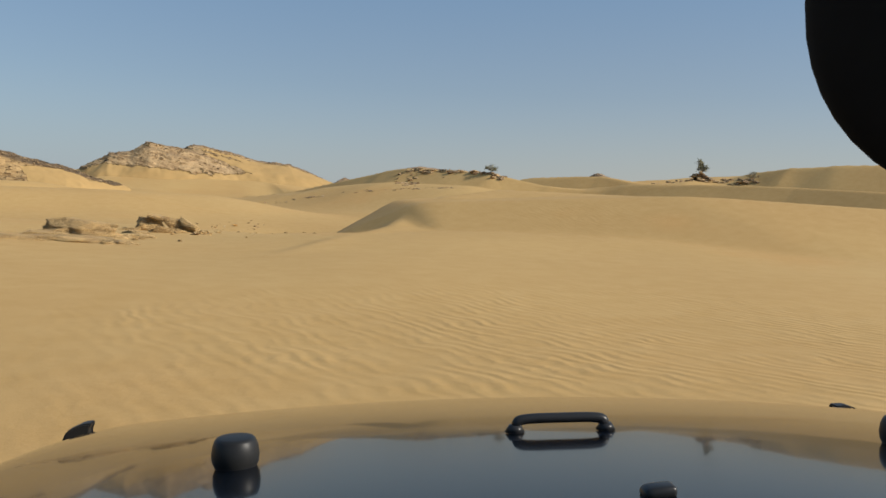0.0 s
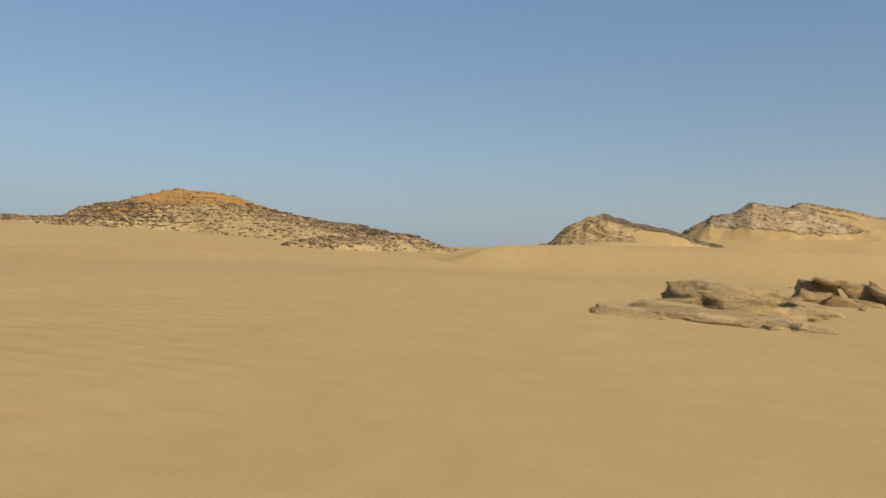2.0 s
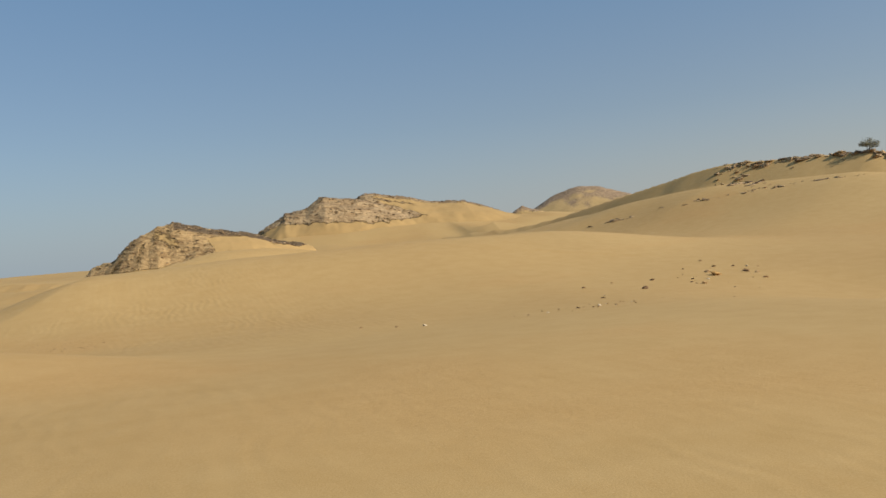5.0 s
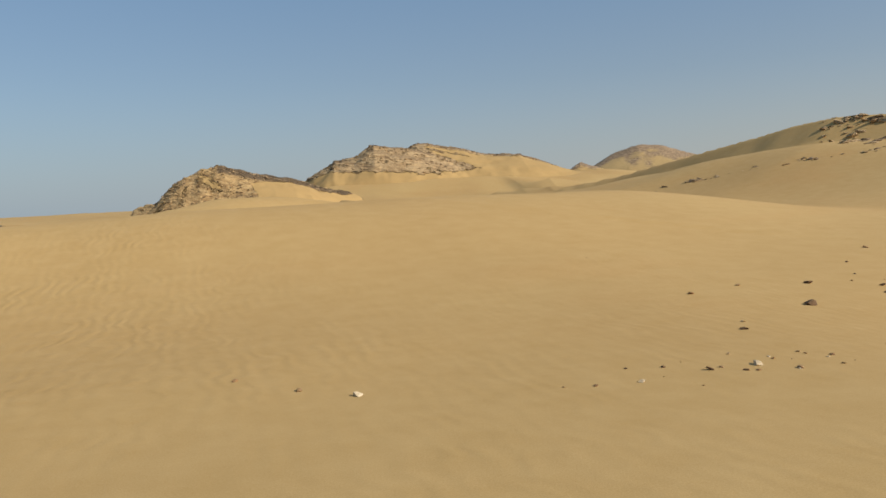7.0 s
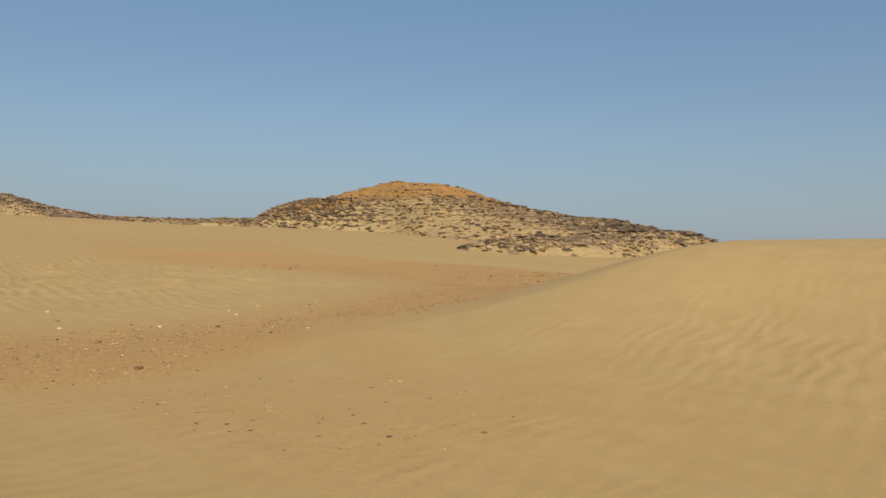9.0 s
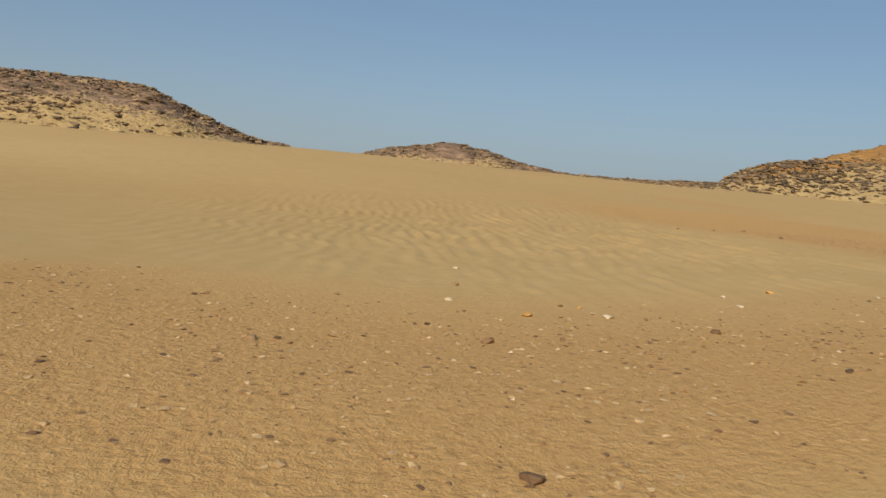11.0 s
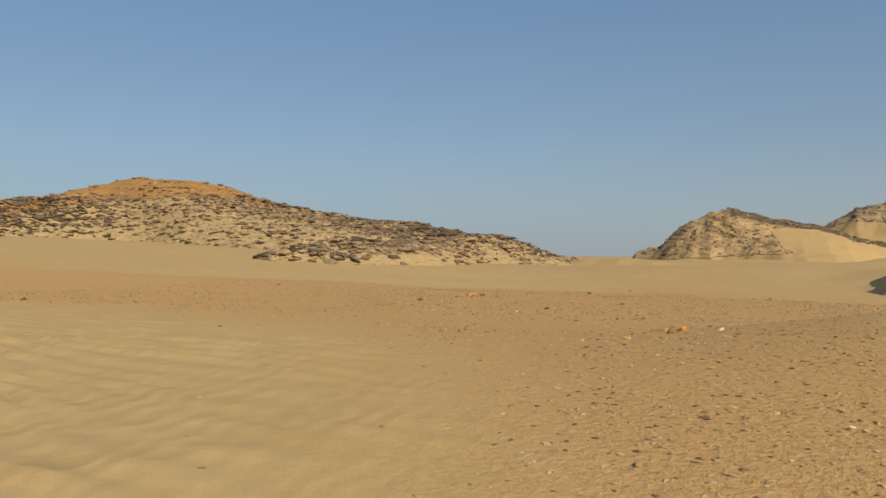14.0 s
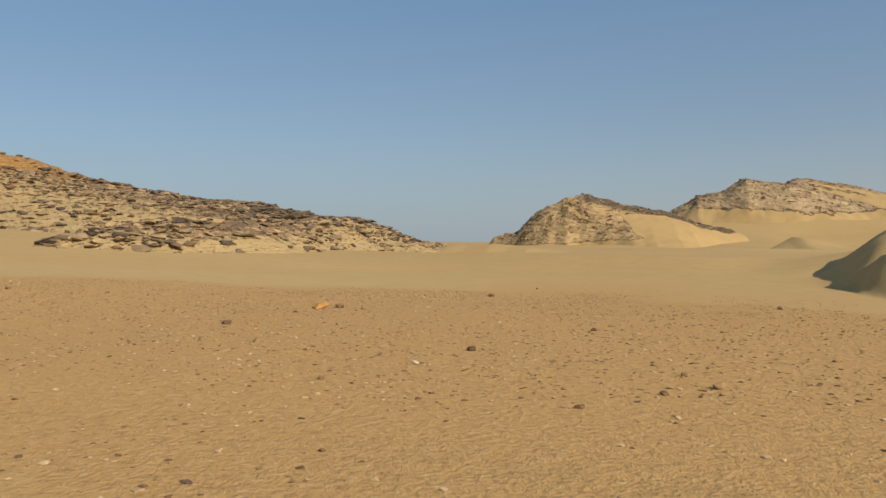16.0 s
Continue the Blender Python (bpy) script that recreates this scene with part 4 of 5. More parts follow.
# the split blocks
boulder(1, 0.05, 43.0, 0.20, 2.05, 1.7, 1.1, 4, 0, 10, "large split block of tan sandstone in sand")
boulder(3, 0.45, 42.9, 0.62, 1.45, 1.2, 0.45, -6, 2, 11, "flat slab lying on a split sandstone block")
boulder(2, 1.35, 42.8, 0.30, 1.35, 1.3, 1.0, 12, 0, 16, "upright split block of tan sandstone")
boulder(5, 2.15, 42.4, 0.18, 1.5, 1.2, 0.62, -10, 0, 30, "tilted slab of sandstone leaning on blocks")
boulder(0, 1.2, 41.6, 0.0, 2.2, 1.2, 0.55, 8, 0, 8, LEDGE)
boulder(4, -0.8, 42.2, -0.05, 1.2, 1.0, 0.5, 20, 0, 0, LEDGE)
for k in range(18):
    w = rng_out.uniform(0.12, 0.5)
    boulder(k, 0.6 + 2.3 * rng_out.uniform() ** 0.7, 41.2 + rng_out.normal() * 0.5, 0.05 * w, w, 0.8 * w, 0.6 * w, rng_out.uniform(0, 360), rng_out.normal() * 10, rng_out.normal() * 10, "small broken piece of tan sandstone")
for x, y, w in ((-0.5, 35.2, 0.4), (-0.25, 36.3, 0.25), (1.3, 35.4, 0.3), (-1.3, 38.2, 0.3)):
    boulder(int(10 * w), x, y, 0.02, w, 0.7 * w, 0.5 * w, 30 * x, 0, 0, "small tan stone scattered beside the outcrop")
for k in range(20):
    w = rng_out.uniform(0.08, 0.28)
    boulder(k, 3.4 + 6.0 * rng_out.uniform() ** 1.3, 43.5 + rng_out.normal() * 1.8, 0.04 * w, w, 0.8 * w, 0.45 * w, rng_out.uniform(0, 360), 0, 0, "small tan stone scattered beside the outcrop")

# rock cap on the eastern ridge
rng_cap = np.random.default_rng(41)


def cap_rock(x, y, size, label="dark weathered rock on the ridge crest"):
    k = int(rng_cap.integers(0, 6))
    ob = new("cap_rock", BOULDERS[k])
    ob.matrix_world = pose(x, y, ground_z(x, y) - 0.03 * size, rng_cap.normal() * 10, rng_cap.normal() * 8, rng_cap.uniform(0, 360)) @ Matrix.Diagonal((size, size * rng_cap.uniform(0.6, 0.9), size * rng_cap.uniform(0.45, 0.75), 1))
    ob.data = CAPS[k]
    return tagged(ob, label, "rock", "rocks capping the ridge")


M_CAP = stone_material("brown_ridge_rock", (0.28, 0.19, 0.105), (0.48, 0.33, 0.17), (0.66, 0.46, 0.24), scale=1.5, cracks=0.6)
CAPS = [hull_mesh("cap_rock", 330 + k, 0.42 + 0.1 * (k % 3), M_CAP, 16, 0.6) for k in range(6)]
for k in range(72):
    a = rng_cap.uniform()
    cap_rock(38.6 + 10.6 * a + rng_cap.normal() * 0.6, 120.3 - 14.0 * a + rng_cap.normal() * 0.6, 0.45 + 1.6 * rng_cap.uniform() ** 2)
for k in range(46):
    a = rng_cap.uniform()
    cap_rock(36.4 + 2.4 * a + rng_cap.normal() * 0.9, 110.5 + 9.0 * a + rng_cap.normal() * 0.9, 0.35 + 1.3 * rng_cap.uniform() ** 3, "tan-brown broken slab half sunk in the ridge")
for k in range(24):
    a = rng_cap.uniform()
    cap_rock(36.6 - 1.8 * a + rng_cap.normal() * 0.7, 112.5 - 6.3 * a + rng_cap.normal() * 0.8, 0.3 + 1.1 * rng_cap.uniform() ** 3, "tan-brown broken slab half sunk in the ridge")
for x, y, n, spread in ((13, 117, 8, 1.2), (17.5, 115.8, 8, 1.5), (22.4, 114.2, 18, 1.3), (25.0, 112.6, 6, 1.6), (29.5, 109.0, 14, 0.9), (33.5, 106.6, 10, 1.4), (36.5, 104.5, 16, 1.4), (40, 101.5, 10, 1.6)):
    for k in range(n):
        v = rng_cap.normal() * spread
        cap_rock(x + 0.75 * v + rng_cap.normal() * 0.3, y - 0.6 * v + rng_cap.normal() * 0.35, 0.2 + 1.1 * rng_cap.uniform() ** 3, "brown rock in a line along the sand slope")
for x, y, along, tall, n in ((90.6, 112.6, 2.0, 2.2, 28), (86.0, 114.6, 2.4, 0.9, 14), (93.8, 110.0, 1.6, 1.0, 10), (95.0, 106.4, 1.1, 1.7, 12)):
    # heaps of rock, higher towards the middle
    for k in range(n):
        a, b = rng_cap.normal() * 0.5, rng_cap.normal() * 0.5
        high = max(0.0, 1 - 1.1 * math.hypot(a, b)) * (0.25 + 0.6 * k / n)
        size = rng_cap.uniform(0.8, 1.9) * (0.6 + 0.2 * tall)
        rock = cap_rock(x + along * 0.78 * a * 1.6 + 0.6 * b, y - along * 0.62 * a * 1.6 + 0.8 * b, size, "dark rock in a heap on a far dune")
        rock.matrix_world = Matrix.Translation((0, 0, tall * high)) @ rock.matrix_world


# ---- bushes and trees ----
M_BARK, tb, bb = material("grey_acacia_bark")
link(tb, ramp(tb, noise_node(tb, place_of(tb), 9, 4), [(0.3, (0.10, 0.075, 0.05)), (0.7, (0.24, 0.18, 0.12))]), bb.inputs["Base Color"])
bb.inputs["Roughness"].default_value = 0.9
M_LEAF, tl, bl = material("dusty_olive_leaf")
link(tl, ramp(tl, tl.nodes.new("ShaderNodeNewGeometry").outputs["Random Per Island"], [(0.1, (0.13, 0.13, 0.075)), (0.9, (0.27, 0.255, 0.15))]), bl.inputs["Base Color"])
bl.inputs["Roughness"].default_value = 0.8


def limb(bm, a, b, ra, rb, sides=6):
    way = (b - a).normalized()
    side = way.orthogonal().normalized()
    up = way.cross(side)
    rings = []
    for p, r in ((a, ra), (b, rb)):
        rings.append([bm.verts.new(p + (side * math.cos(6.2832 * i / sides) + up * math.sin(6.2832 * i / sides)) * r) for i in range(sides)])
    for i in range(sides):
        j = (i + 1) % sides
        bm.faces.new((rings[0][i], rings[0][j], rings[1][j], rings[1][i]))
    bm.faces.new(rings[1])


def plant(name, label, category, x, y, tall, wide, seed, stem=0.3, leaves=1500):
    rng = np.random.default_rng(seed)
    top = tagged(new(name), label, category)
    top.location = (x, y, ground_z(x, y) - 0.05)
    bm = bmesh.new()
    tips = []

    def grow(p, way, length, radius, depth):
        q = p + way * length
        limb(bm, p, q, radius, radius * 0.65)
        if depth == 0 or radius < 0.008:
            tips.append(q)
            return
        tips.append(p.lerp(q, 0.6)) if depth < 3 else None
        for _ in range(3):
            turn = Vector(rng.normal(size=3)) * 0.55
            turn.x, turn.y = turn.x * wide / tall * 1.6, turn.y * wide / tall * 1.6
            nw = (way + turn).normalized()
            nw.z = max(nw.z, 0.05)
            grow(q, nw.normalized(), length * rng.uniform(0.6, 0.85), radius * 0.6, depth - 1)

    stems = 1 if stem > 0.25 else 5
    for _ in range(stems):
        lean = Vector((rng.normal() * (0.12 if stems == 1 else 0.6), rng.normal() * (0.12 if stems == 1 else 0.6), 1)).normalized()
        grow(Vector((0, 0, 0)), lean, tall * (stem if stems == 1 else 0.28), 0.04 * tall if stems == 1 else 0.018 * tall, 4 if stems == 1 else 3)
    me = bpy.data.meshes.new("trunk")
    bm.to_mesh(me)
    bm.free()
    me.materials.append(M_BARK)
    part("trunk", me, top)
    n = leaves
    c = np.array([tips[int(i)] for i in rng.integers(0, len(tips), n)]) + rng.normal(size=(n, 3)) * tall * 0.045
    u = rng.normal(size=(n, 3))
    u /= np.linalg.norm(u, axis=1)[:, None]
    v = np.cross(u, rng.normal(size=(n, 3)))
    v /= np.linalg.norm(v, axis=1)[:, None]
    s = rng.uniform(0.02, 0.045, (n, 1)) * tall
    co = np.stack([c - u * s, c + v * s * 0.4, c + u * s, c - v * s * 0.4], 1).reshape(-1, 3)
    part("crown", mesh_of("crown", co, np.arange(n * 4).reshape(-1, 4), M_LEAF, False), top)
    return top


plant("desert_bush", "dusty olive bush on the rocky ridge crest", "bush", 48.0, 108.0, 1.9, 2.2, 51, stem=0.1, leaves=1600)
plant("acacia_tree", "small grey-green acacia tree among dark rocks", "tree", 91.3, 113.4, 3.6, 1.3, 52, stem=0.30, leaves=1300)
plant("acacia_tree", "thin pale acacia tree on a distant dune", "tree", 104, 140, 4.6, 3.0, 53, stem=0.3, leaves=900)
plant("desert_bush", "low dry bush beside rocks on a far dune", "bush", 96.2, 106.4, 2.3, 1.3, 54, stem=0.2, leaves=500)


# ---- stones on the flats ----
def put_stone(x, y, size, mat=None, label="dark brown stone lying on the gravel", flat=1.0, k=None):
    rng = STONE_RNG
    k = int(rng.integers(0, 9)) if k is None else k
    ob = new("stone", (mat or STONES)[k])
    ob.matrix_world = pose(x, y, ground_z(x, y) + 0.12 * size * flat, rng.normal() * 10, rng.normal() * 10, rng.uniform(0, 360)) @ Matrix.Diagonal((size, size, size * flat, 1))
    return tagged(ob, label, "stone", "stones on the gravel flats")


STONE_RNG = np.random.default_rng(61)
ORANGE = [hull_mesh("stone", 220 + k, 0.5, M_STONE_ORANGE, 14) for k in range(9)]
PALE = [hull_mesh("stone", 240 + k, 0.5, M_STONE_PALE, 14) for k in range(9)]
OCHRE, WHITE = "ochre-orange stone lying on the gravel", "pale limestone stone lying on the gravel"
for x, y, w in ((-28.1, 65.0, 0.18), (-28.8, 65.9, 0.12), (-30.4, 69.7, 0.15), (-30.3, 80.4, 0.22), (-30.6, 80.7, 0.12), (-30.9, 79.4, 0.14), (-39.0, 92.1, 0.41), (-29.4, 76.6, 0.11), (-34.8, 79.0, 0.12), (6.7, 66.4, 0.55), (-34.2, 87.8, 0.08)):
    put_stone(x, y, w, ORANGE, OCHRE, 0.8)
for x, y, w in ((-29.1, 64.3, 0.15), (-28.1, 66.0, 0.18), (-28.3, 65.9, 0.09), (-25.7, 63.6, 0.07), (-26.1, 64.2, 0.06), (-29.0, 68.3, 0.14), (-26.1, 67.5, 0.08), (-29.7, 80.0, 0.14), (-31.5, 79.2, 0.10), (-7.0, 58.7, 0.22), (-3.4, 58.1, 0.11), (-1.6, 58.6, 0.22), (-30.1, 71.4, 0.13), (-32.7, 65.2, 0.18), (-29.9, 68.6, 0.13), (-28.2, 74.4, 0.10)):
    put_stone(x, y, w, PALE, WHITE, 0.7)
# dark stones, first on the near gravel, then along the last stretch, then on the slope by the middle of the way
for x, y, w in ((-26.3, 62.0, 0.13), (-26.4, 62.2, 0.10), (-26.2, 62.3, 0.07), (-28.6, 61.4, 0.12), (-29.1, 62.9, 0.10), (-28.9, 65.7, 0.10), (-26.1, 65.5, 0.09), (-26.7, 64.9, 0.09), (-25.5, 63.1, 0.06), (-28.5, 61.3, 0.09), (-26.9, 63.8, 0.06), (-31.9, 72.0, 0.08), (-31.4, 73.4, 0.09), (-29.4, 73.1, 0.08), (-32.6, 72.6, 0.07), (-29.7, 70.9, 0.08)):
    put_stone(x, y, w, None, "dark brown stone lying on the gravel", 0.8)
for x, y, w in ((-30.4, 80.0, 0.13), (-30.1, 79.1, 0.08), (-27.3, 84.0, 0.30), (-27.9, 83.7, 0.18), (-28.1, 83.9, 0.11), (-32.1, 76.9, 0.07), (-38.5, 79.5, 0.11), (-31.8, 85.1, 0.16), (-32.1, 85.7, 0.11), (-32.3, 84.7, 0.10), (-38.7, 92.4, 0.31), (-39.0, 91.0, 0.15), (-35.6, 84.6, 0.10), (-34.6, 86.9, 0.14),
                (-37.0, 99.5, 0.22), (-30.4, 87.1, 0.13), (-29.9, 94.9, 0.22), (-26.5, 64.1, 0.14), (-30.5, 64.7, 0.14), (-35.4, 68.1, 0.16), (-47.5, 82.0, 0.19), (-27.4, 63.7, 0.08), (-39.1, 88.7, 0.2), (-33.6, 73.8, 0.11)):
    put_stone(x, y, w)
for x, y, w in ((-7.8, 59.2, 0.13), (-4.0, 58.1, 0.08), (-2.8, 58.9, 0.09), (-2.3, 58.5, 0.15), (-1.2, 58.2, 0.13), (-1.2, 58.9, 0.09), (-2.1, 58.6, 0.09), (-1.9, 58.3, 0.1), (-3.3, 59.0, 0.07), (-0.6, 59.1, 0.07), (6.9, 67.5, 0.32), (5.0, 64.3, 0.33), (2.2, 63.6, 0.36), (8.4, 66.9, 0.36),
                (8.6, 66.4, 0.26), (8.1, 69.1, 0.25), (8.6, 71.2, 0.2), (3.7, 66.2, 0.26), (8.9, 68.8, 0.22), (8.1, 65.0, 0.25), (0.4, 65.3, 0.19), (-0.4, 61.3, 0.17), (-8.8, 60.1, 0.12)):
    put_stone(x, y, w, None, "dark brown stone lying on pale sand", 0.7)
made = 0
while made < 96:
    x, y = STONE_RNG.uniform(-50, 18), STONE_RNG.uniform(46, 110)
    if float(gravel_at(np.array([x]), np.array([y]))[0]) > STONE_RNG.uniform(0.3, 1.0) :
        pick = STONE_RNG.uniform()
        size = 0.04 + 0.13 * STONE_RNG.uniform() ** 3
        if pick < 0.68:
            put_stone(x, y, size, None, "brown stone lying on the gravel", 0.8)
        elif pick < 0.86:
            put_stone(x, y, size * 0.8, PALE, WHITE, 0.7)
        else:
            put_stone(x, y, size * 0.8, ORANGE, OCHRE, 0.8)
        made += 1

for k in range(34):
    y = STONE_RNG.uniform(61, 90)
    put_stone(-48.0 - 0.22 * (y - 61) + 0.35 * max(y - 72, 0) + STONE_RNG.normal() * 0.5, y, 0.06 + 0.16 * STONE_RNG.uniform() ** 2, None, "dark stone in a line across the sand", 0.6)
for k in range(22):
    size = 0.05 + 0.2 * STONE_RNG.uniform() ** 3
    put_stone(-0.6 + STONE_RNG.normal() * 1.5, 58.6 + STONE_RNG.normal() * 0.5, 0.5 * size, PALE if k % 4 == 0 else None, "pale stone lying on sand" if k % 4 == 0 else "brown stone lying on sand", 0.7)
for k in range(24):
    put_stone(5.5 + STONE_RNG.normal() * 3.0, 66.0 + STONE_RNG.normal() * 2.6, 0.05 + 0.16 * STONE_RNG.uniform() ** 3, PALE if k % 4 == 0 else None, "pale stone lying on sand" if k % 4 == 0 else "brown stone lying on sand", 0.7)
PEBBLE_FORMS = [hull_mesh("pebble", 260 + k, 0.22 + 0.04 * (k % 4), M_PEBBLES, 9) for k in range(8)]
rng_p = np.random.default_rng(71)
gx_, gy_ = rng_p.uniform(-50, -16, 300000), rng_p.uniform(56, 102, 300000)
keep_ = gravel_at(gx_, gy_) * np.clip(0.75 + 1.5 * fbm(gx_ / 2.3, gy_ / 2.3, 72, 3), 0.15, 1.3) > rng_p.uniform(0.25, 1.0, len(gx_))
gx_, gy_ = gx_[keep_][:70000], gy_[keep_][:70000]
sizes_ = 0.014 + 0.072 * rng_p.uniform(size=len(gx_)) ** 5
tagged(new("gravel", joined("gravel", PEBBLE_FORMS, np.stack([gx_, gy_, land(gx_, gy_) + 0.06 * sizes_], 1), rng_p.uniform(0, 6.28, len(gx_)), sizes_, M_PEBBLES)),
       "mixed brown and pale gravel strewn over flat sand", "gravel", kind="stuff")


# ---- the off-road car, standing where the drive begins ----
def plain(name, colour, rough, metal=0.0, coat=0.0, grain=0.0):
    m, t, b = material(name)
    n = noise_node(t, place_of(t), 40, 4)
    link(t, ramp(t, n, [(0.3, tuple(c * 0.85 for c in colour)), (0.7, tuple(min(1, c * 1.15) for c in colour))]), b.inputs["Base Color"])
    b.inputs["Roughness"].default_value = rough
    b.inputs["Metallic"].default_value = metal
    b.inputs["Coat Weight"].default_value = coat
    b.inputs["Specular IOR Level"].default_value = 0.25
    b.inputs["Coat Roughness"].default_value = 0.03
    if grain:
        link(t, bump(t, n, grain, 0.4), b.inputs["Normal"])
    return m


M_PAINT = plain("dark_blue_black_car_paint", (0.004, 0.006, 0.010), 0.12, 0.0, 0.7)
M_PAINT.node_tree.nodes["Principled BSDF"].inputs["Coat IOR"].default_value = 1.2
M_PAINT.node_tree.nodes["Principled BSDF"].inputs["Specular IOR Level"].default_value = 0.05
M_RUBBER = plain("black_rubber", (0.018, 0.018, 0.018), 0.45, grain=0.001)
M_PLASTIC = plain("black_plastic", (0.022, 0.022, 0.023), 0.35, grain=0.0005)
M_STEEL = plain("grey_latch_metal", (0.22, 0.22, 0.22), 0.4, 0.8)
M_TYRE = plain("dusty_tyre", (0.035, 0.03, 0.026), 0.85, grain=0.004)
M_RIM = plain("alloy_rim", (0.35, 0.35, 0.36), 0.35, 1.0)
M_LAMP = plain("headlamp_glass", (0.7, 0.72, 0.74), 0.05, 0.3, 1.0)
M_MATT = plain("matt_black_plastic", (0.006, 0.006, 0.006), 0.9)

car = tagged(new("off_road_car"), "dark blue-black open off-road car with glossy hood on sand", "car")
car.matrix_world = pose(0, 0, 1.65, 0, 0, -14.9) @ pose(0, 0, 0, -1.06, -2.28, 0)
MID = 0.23


def from_bm(name, bm, mat, parent, label="", smooth_faces=True, m=None):
    me = bpy.data.meshes.new(name)
    bmesh.ops.recalc_face_normals(bm, faces=bm.faces)
    bm.to_mesh(me)
    bm.free()
    for p in me.polygons:
        p.use_smooth = smooth_faces
    me.materials.append(mat)
    return part(name, me, parent, label, m)


def box_bm(sx, sy, sz, bevel=0.02, at=(0, 0, 0), segments=2):
    bm = bmesh.new()
    bmesh.ops.create_cube(bm, size=1.0)
    for v in bm.verts:
        v.co = Vector((v.co.x * sx + at[0], v.co.y * sy + at[1], v.co.z * sz + at[2]))
    if bevel:
        bmesh.ops.bevel(bm, geom=bm.edges[:], offset=bevel, segments=segments, affect="EDGES", profile=0.5)
    return bm


def tube_bm(points, radius, sides=10, closed=False):
    bm = bmesh.new()
    rings, n = [], len(points)
    for i, p in enumerate(points):
        a, b = points[(i - 1) % n] if (closed or i) else p, points[(i + 1) % n] if (closed or i < n - 1) else p
        way = (Vector(b) - Vector(a)).normalized()
        side = way.cross(Vector((0, 1, 0.01))).normalized()
        up = way.cross(side)
        rings.append([bm.verts.new(Vector(p) + (side * math.cos(6.28319 * k / sides) + up * math.sin(6.28319 * k / sides)) * radius) for k in range(sides)])
    for i in range(n if closed else n - 1):
        a, b = rings[i], rings[(i + 1) % n]
        for k in range(sides):
            bm.faces.new((a[k], a[(k + 1) % sides], b[(k + 1) % sides], b[k]))
    if not closed:
        bm.faces.new(rings[0])
        bm.faces.new(rings[-1])
    return bm


def hood_z(x, y):
    """Top of the hood, below the eye: falling gently forwards, crowned across, rolled over at its front lip and sides."""
    u = (x - MID) / 0.74
    z = -0.211 - 0.112 * (y - 0.5) - 0.094 * max(y - 0.9, 0) ** 2 - 0.040 * u * u
    z -= 0.10 * max((y - 1.52) / 0.16, 0) ** 2
    z -= 0.05 * max((abs(u) - 0.90) / 0.10, 0) ** 2
    return z


bm = bmesh.new()
NX, NY = 49, 45
grid = [[bm.verts.new((MID - 0.74 + 1.48 * i / (NX - 1), 0.42 + 1.26 * j / (NY - 1), 0)) for i in range(NX)] for j in range(NY)]
for row in grid:
    for v in row:
        v.co.x = MID + (v.co.x - MID) * (1.0 - 0.06 * max(v.co.y - 0.6, 0))
        v.co.z = hood_z(v.co.x, v.co.y)
for j in range(NY - 1):
    for i in range(NX - 1):
        bm.faces.new((grid[j][i], grid[j][i + 1], grid[j + 1][i + 1], grid[j + 1][i]))
skirt = bmesh.ops.extrude_edge_only(bm, edges=[e for e in bm.edges if e.is_boundary])
for v in [g for g in skirt["geom"] if isinstance(g, bmesh.types.BMVert)]:
    v.co.z -= 0.06
hood = from_bm("hood", bm, M_PAINT, car, "glossy dark blue-black hood reflecting sky")

# hood loop with its two feet
loop_y = 0.90
pts = []
for k in range(40):
    a = 6.28319 * k / 40
    c, s = math.cos(a), math.sin(a)
    px = math.copysign(abs(c) ** 0.45, c) * 0.053
    pz = math.copysign(abs(s) ** 0.45, s) * 0.009
    pts.append((MID + px, loop_y, hood_z(MID, loop_y) + 0.007 + pz))
from_bm("hood_loop", tube_bm(pts[0:21], 0.0062), M_PLASTIC, hood, "black footman loop")
for sx in (-1, 1):
    bm = bmesh.new()
    bmesh.ops.create_cone(bm, cap_ends=True, segments=16, radius1=0.012, radius2=0.007, depth=0.008, matrix=Matrix.Translation((MID + sx * 0.055, loop_y, hood_z(MID, loop_y) + 0.005)))
    from_bm("loop_foot", bm, M_PLASTIC, hood)
# rubber windscreen rests
for sx in (-1, 1):
    bm = bmesh.new()
    x, y = MID + sx * 0.362, 0.80
    z = hood_z(x, y)
    rows = ((0.000, 0.0208), (0.006, 0.0232), (0.014, 0.0240), (0.022, 0.0228), (0.0275, 0.0205), (0.0296, 0.0190), (0.0306, 0.0150))
    rings = [[bm.verts.new((x + r * math.cos(6.28319 * k / 24), y + r * math.sin(6.28319 * k / 24), z + h)) for k in range(24)] for h, r in rows]
    for a, b in zip(rings[:-1], rings[1:]):
        for k in range(24):
            bm.faces.new((a[k], a[(k + 1) % 24], b[(k + 1) % 24], b[k]))
    bm.faces.new(rings[-1])
    from_bm("rubber_rest", bm, M_RUBBER, hood, "black tapered rubber windscreen rest")
# washer nozzle
x, y = MID + 0.004, 0.590
bm = box_bm(0.019, 0.018, 0.010, 0.004, (x, y, hood_z(x, y) + 0.004), 3)
for v in bm.verts:
    v.co.z -= 0.25 * max(x - v.co.x, 0)
    v.co.x -= 0.010 * max(x - v.co.x, 0) / 0.012
from_bm("washer_nozzle", bm, M_PLASTIC, hood)
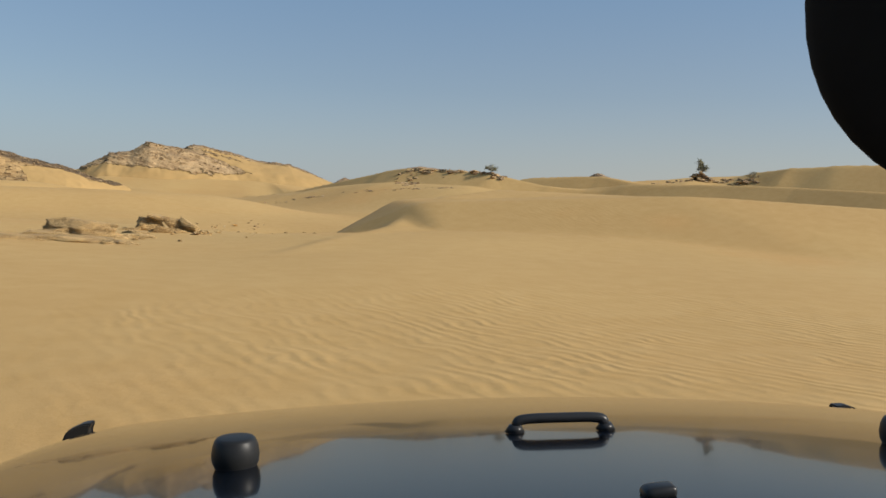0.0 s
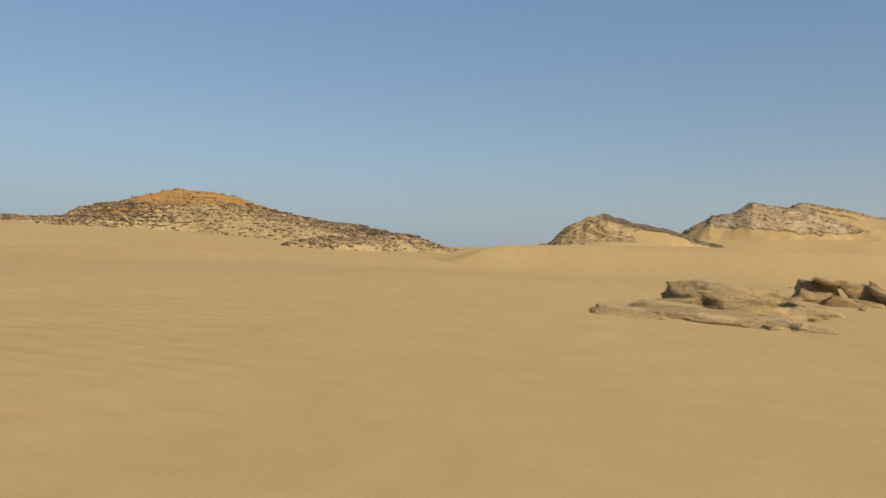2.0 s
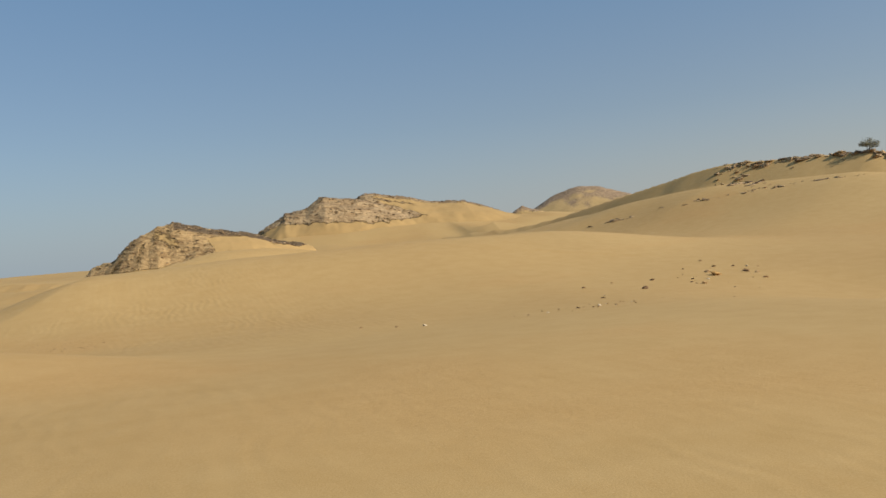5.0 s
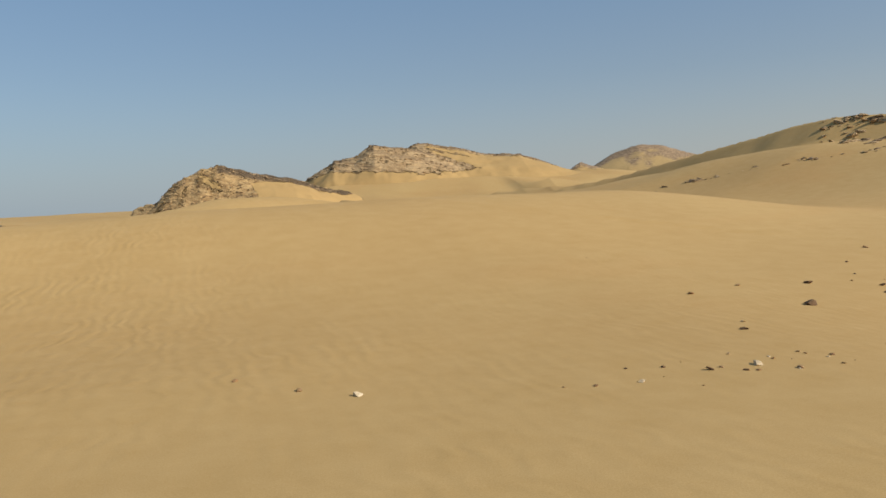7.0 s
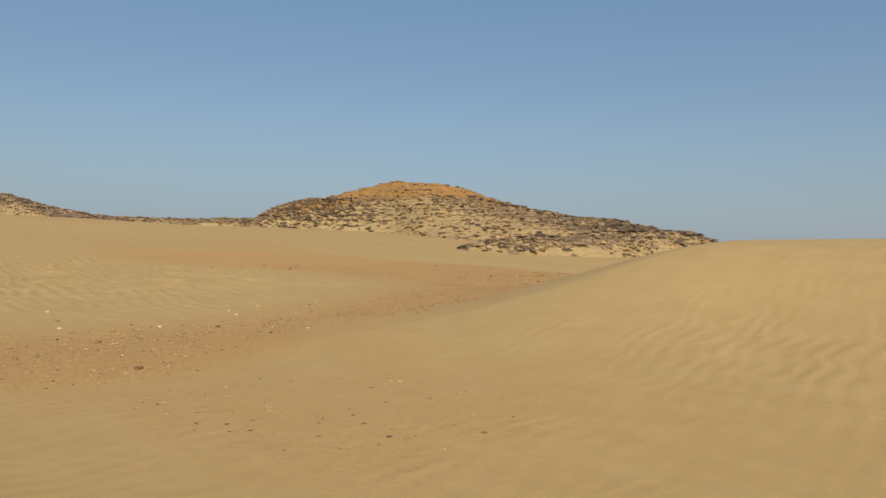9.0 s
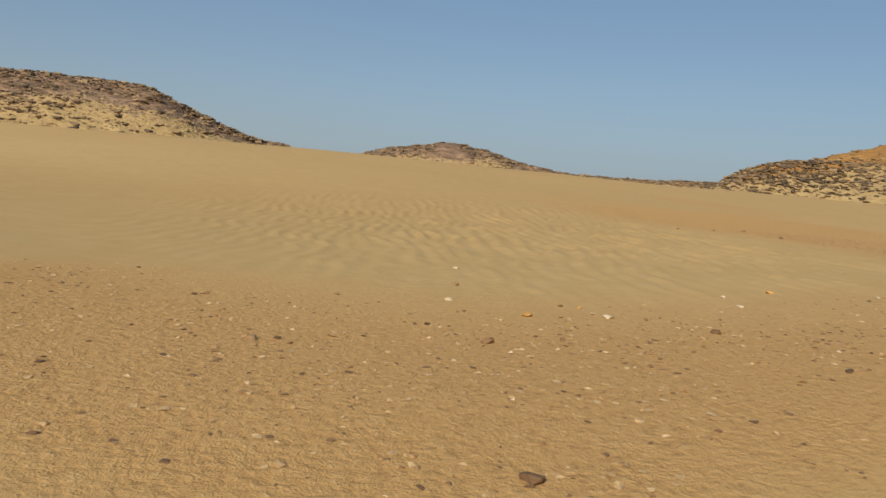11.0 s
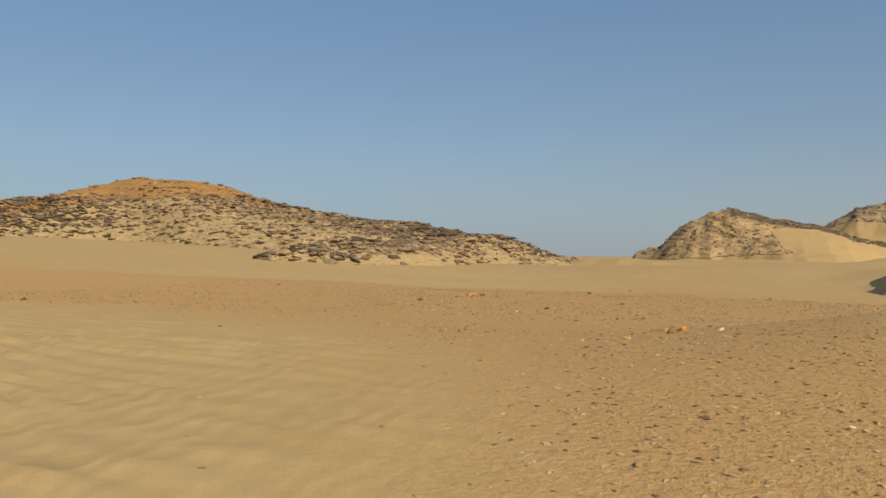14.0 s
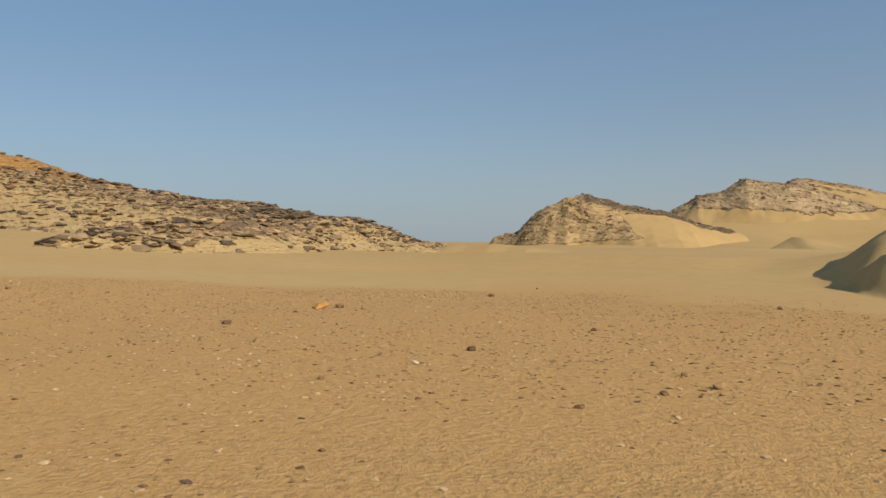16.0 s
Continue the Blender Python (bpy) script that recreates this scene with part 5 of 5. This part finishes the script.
# side latches: a slanting rubber fin over a metal strap
for sx in (-1, 1):
    x, y = MID + sx * (0.765 if sx < 0 else 0.752), 1.50
    z = hood_z(MID + sx * 0.66, y) - 0.02
    bm = bmesh.new()
    low, high = 0.030, 0.012
    side_pts = [(-0.032, -0.022), (0.030, -0.022), (0.020, 0.008), (0.030, 0.026), (0.012, 0.025), (-0.016, 0.012)] if sx < 0 else [(-0.030, -0.022), (0.030, -0.022), (0.026, 0.004), (0.030, 0.020), (0.004, 0.021), (-0.016, 0.014)]
    ends = [[bm.verts.new((x - sx * a, y + dy, z + b)) for a, b in side_pts] for dy in (-0.014, 0.014)]
    for k in range(6):
        bm.faces.new((ends[0][k], ends[0][(k + 1) % 6], ends[1][(k + 1) % 6], ends[1][k]))
    bm.faces.new(ends[0])
    bm.faces.new(ends[1])
    bmesh.ops.bevel(bm, geom=bm.edges[:], offset=0.003, segments=2, affect="EDGES")
    latch = from_bm("hood_latch", bm, M_RUBBER, car, "black rubber hood latch", False)
    from_bm("latch_strap", box_bm(0.034, 0.020, 0.05, 0.004, (x + sx * 0.006, y, z - 0.02), 2), M_STEEL, latch, "grey metal strap")

# body round the hood
for sx in (-1, 1):
    from_bm("fender", box_bm(0.26, 1.25, 0.10, 0.04, (MID + sx * 0.80, 1.02, -0.70), 3), M_PAINT, car)
    from_bm("hood_side", box_bm(0.05, 1.20, 0.36, 0.02, (MID + sx * 0.665, 1.02, -0.64)), M_PAINT, car)
    from_bm("tub_side", box_bm(0.06, 1.70, 0.55, 0.03, (MID + sx * 0.74, -0.75, -0.78)), M_PAINT, car)
from_bm("cowl", box_bm(1.40, 0.16, 0.20, 0.03, (MID, 0.34, -0.32)), M_PAINT, car)
from_bm("tub_floor", box_bm(1.46, 3.3, 0.10, 0.03, (MID, -0.05, -1.06)), M_PAINT, car)
from_bm("tailgate", box_bm(1.46, 0.06, 0.55, 0.03, (MID, -1.62, -0.78)), M_PAINT, car)
grille = from_bm("grille", box_bm(1.10, 0.06, 0.42, 0.03, (MID, 1.66, -0.66)), M_PAINT, car)
for k in range(7):
    from_bm("grille_slot", box_bm(0.045, 0.02, 0.26, 0.008, (MID - 0.24 + 0.08 * k, 1.693, -0.66)), M_PLASTIC, grille)
for sx in (-1, 1):
    bm = bmesh.new()
    bmesh.ops.create_uvsphere(bm, u_segments=20, v_segments=10, radius=0.095, matrix=Matrix.Translation((MID + sx * 0.42, 1.68, -0.62)) @ Matrix.Diagonal((1, 0.4, 1, 1)))
    from_bm("headlight", bm, M_LAMP, car)
from_bm("bumper", box_bm(1.60, 0.16, 0.16, 0.04, (MID, 1.86, -1.02), 3), M_PLASTIC, car)
for sx in (-1, 1):
    for wy in (1.18, -1.20):
        bm = bmesh.new()
        prof = ((0.10, 0.22), (0.125, 0.30), (0.125, 0.36), (0.10, 0.385), (0.0, 0.39), (-0.10, 0.385), (-0.125, 0.36), (-0.125, 0.30), (-0.10, 0.22))
        rings = [[bm.verts.new((w, r * math.cos(6.28319 * k / 36), r * math.sin(6.28319 * k / 36))) for k in range(36)] for w, r in prof]
        for a, b in zip(rings, rings[1:] + rings[:1]):
            for k in range(36):
                bm.faces.new((a[k], a[(k + 1) % 36], b[(k + 1) % 36], b[k]))
        wheel = part("wheel", bpy.data.meshes.new("wheel"), car, "", pose(MID + sx * 0.80, wy, -1.29))
        hub = box_bm(0.16, 0.12, 0.12, 0.03)
        hub.to_mesh(wheel.data)
        hub.free()
        wheel.data.materials.append(M_RIM)
        from_bm("tyre", bm, M_TYRE, wheel, "dusty black tyre")
        bm = bmesh.new()
        bmesh.ops.create_cone(bm, cap_ends=True, segments=28, radius1=0.225, radius2=0.225, depth=0.14, matrix=Matrix.Rotation(math.pi / 2, 4, "Y"))
        from_bm("rim", bm, M_RIM, wheel, "alloy rim", False)
# open windscreen frame and the driving mirror
for sx in (-1, 1):
    from_bm("windscreen_post", tube_bm([(MID + sx * 0.66, 0.33, -0.25), (MID + sx * 0.62, 0.10, 0.34)], 0.028), M_PAINT, car)
from_bm("windscreen_header", tube_bm([(MID - 0.62, 0.10, 0.34), (MID + 0.62, 0.10, 0.34)], 0.030), M_PAINT, car)
bm = bmesh.new()
bmesh.ops.create_uvsphere(bm, u_segments=40, v_segments=24, radius=1.0)
for v in bm.verts:
    c = v.co
    v.co = Vector((math.copysign(abs(c.x) ** 0.75, c.x) * 0.125, math.copysign(abs(c.y) ** 0.8, c.y) * 0.022, math.copysign(abs(c.z) ** 0.9, c.z) * 0.092))
MIRROR_AT = pose(0.306, 0.285, 0.090, 0, 0, -14)
mirror = from_bm("mirror", bm, M_MATT, car, "black driving mirror", True, MIRROR_AT)
from_bm("mirror_stem", tube_bm([(0.300, 0.285, 0.10), (0.29, 0.20, 0.24), (0.28, 0.11, 0.33)], 0.009), M_PLASTIC, car)
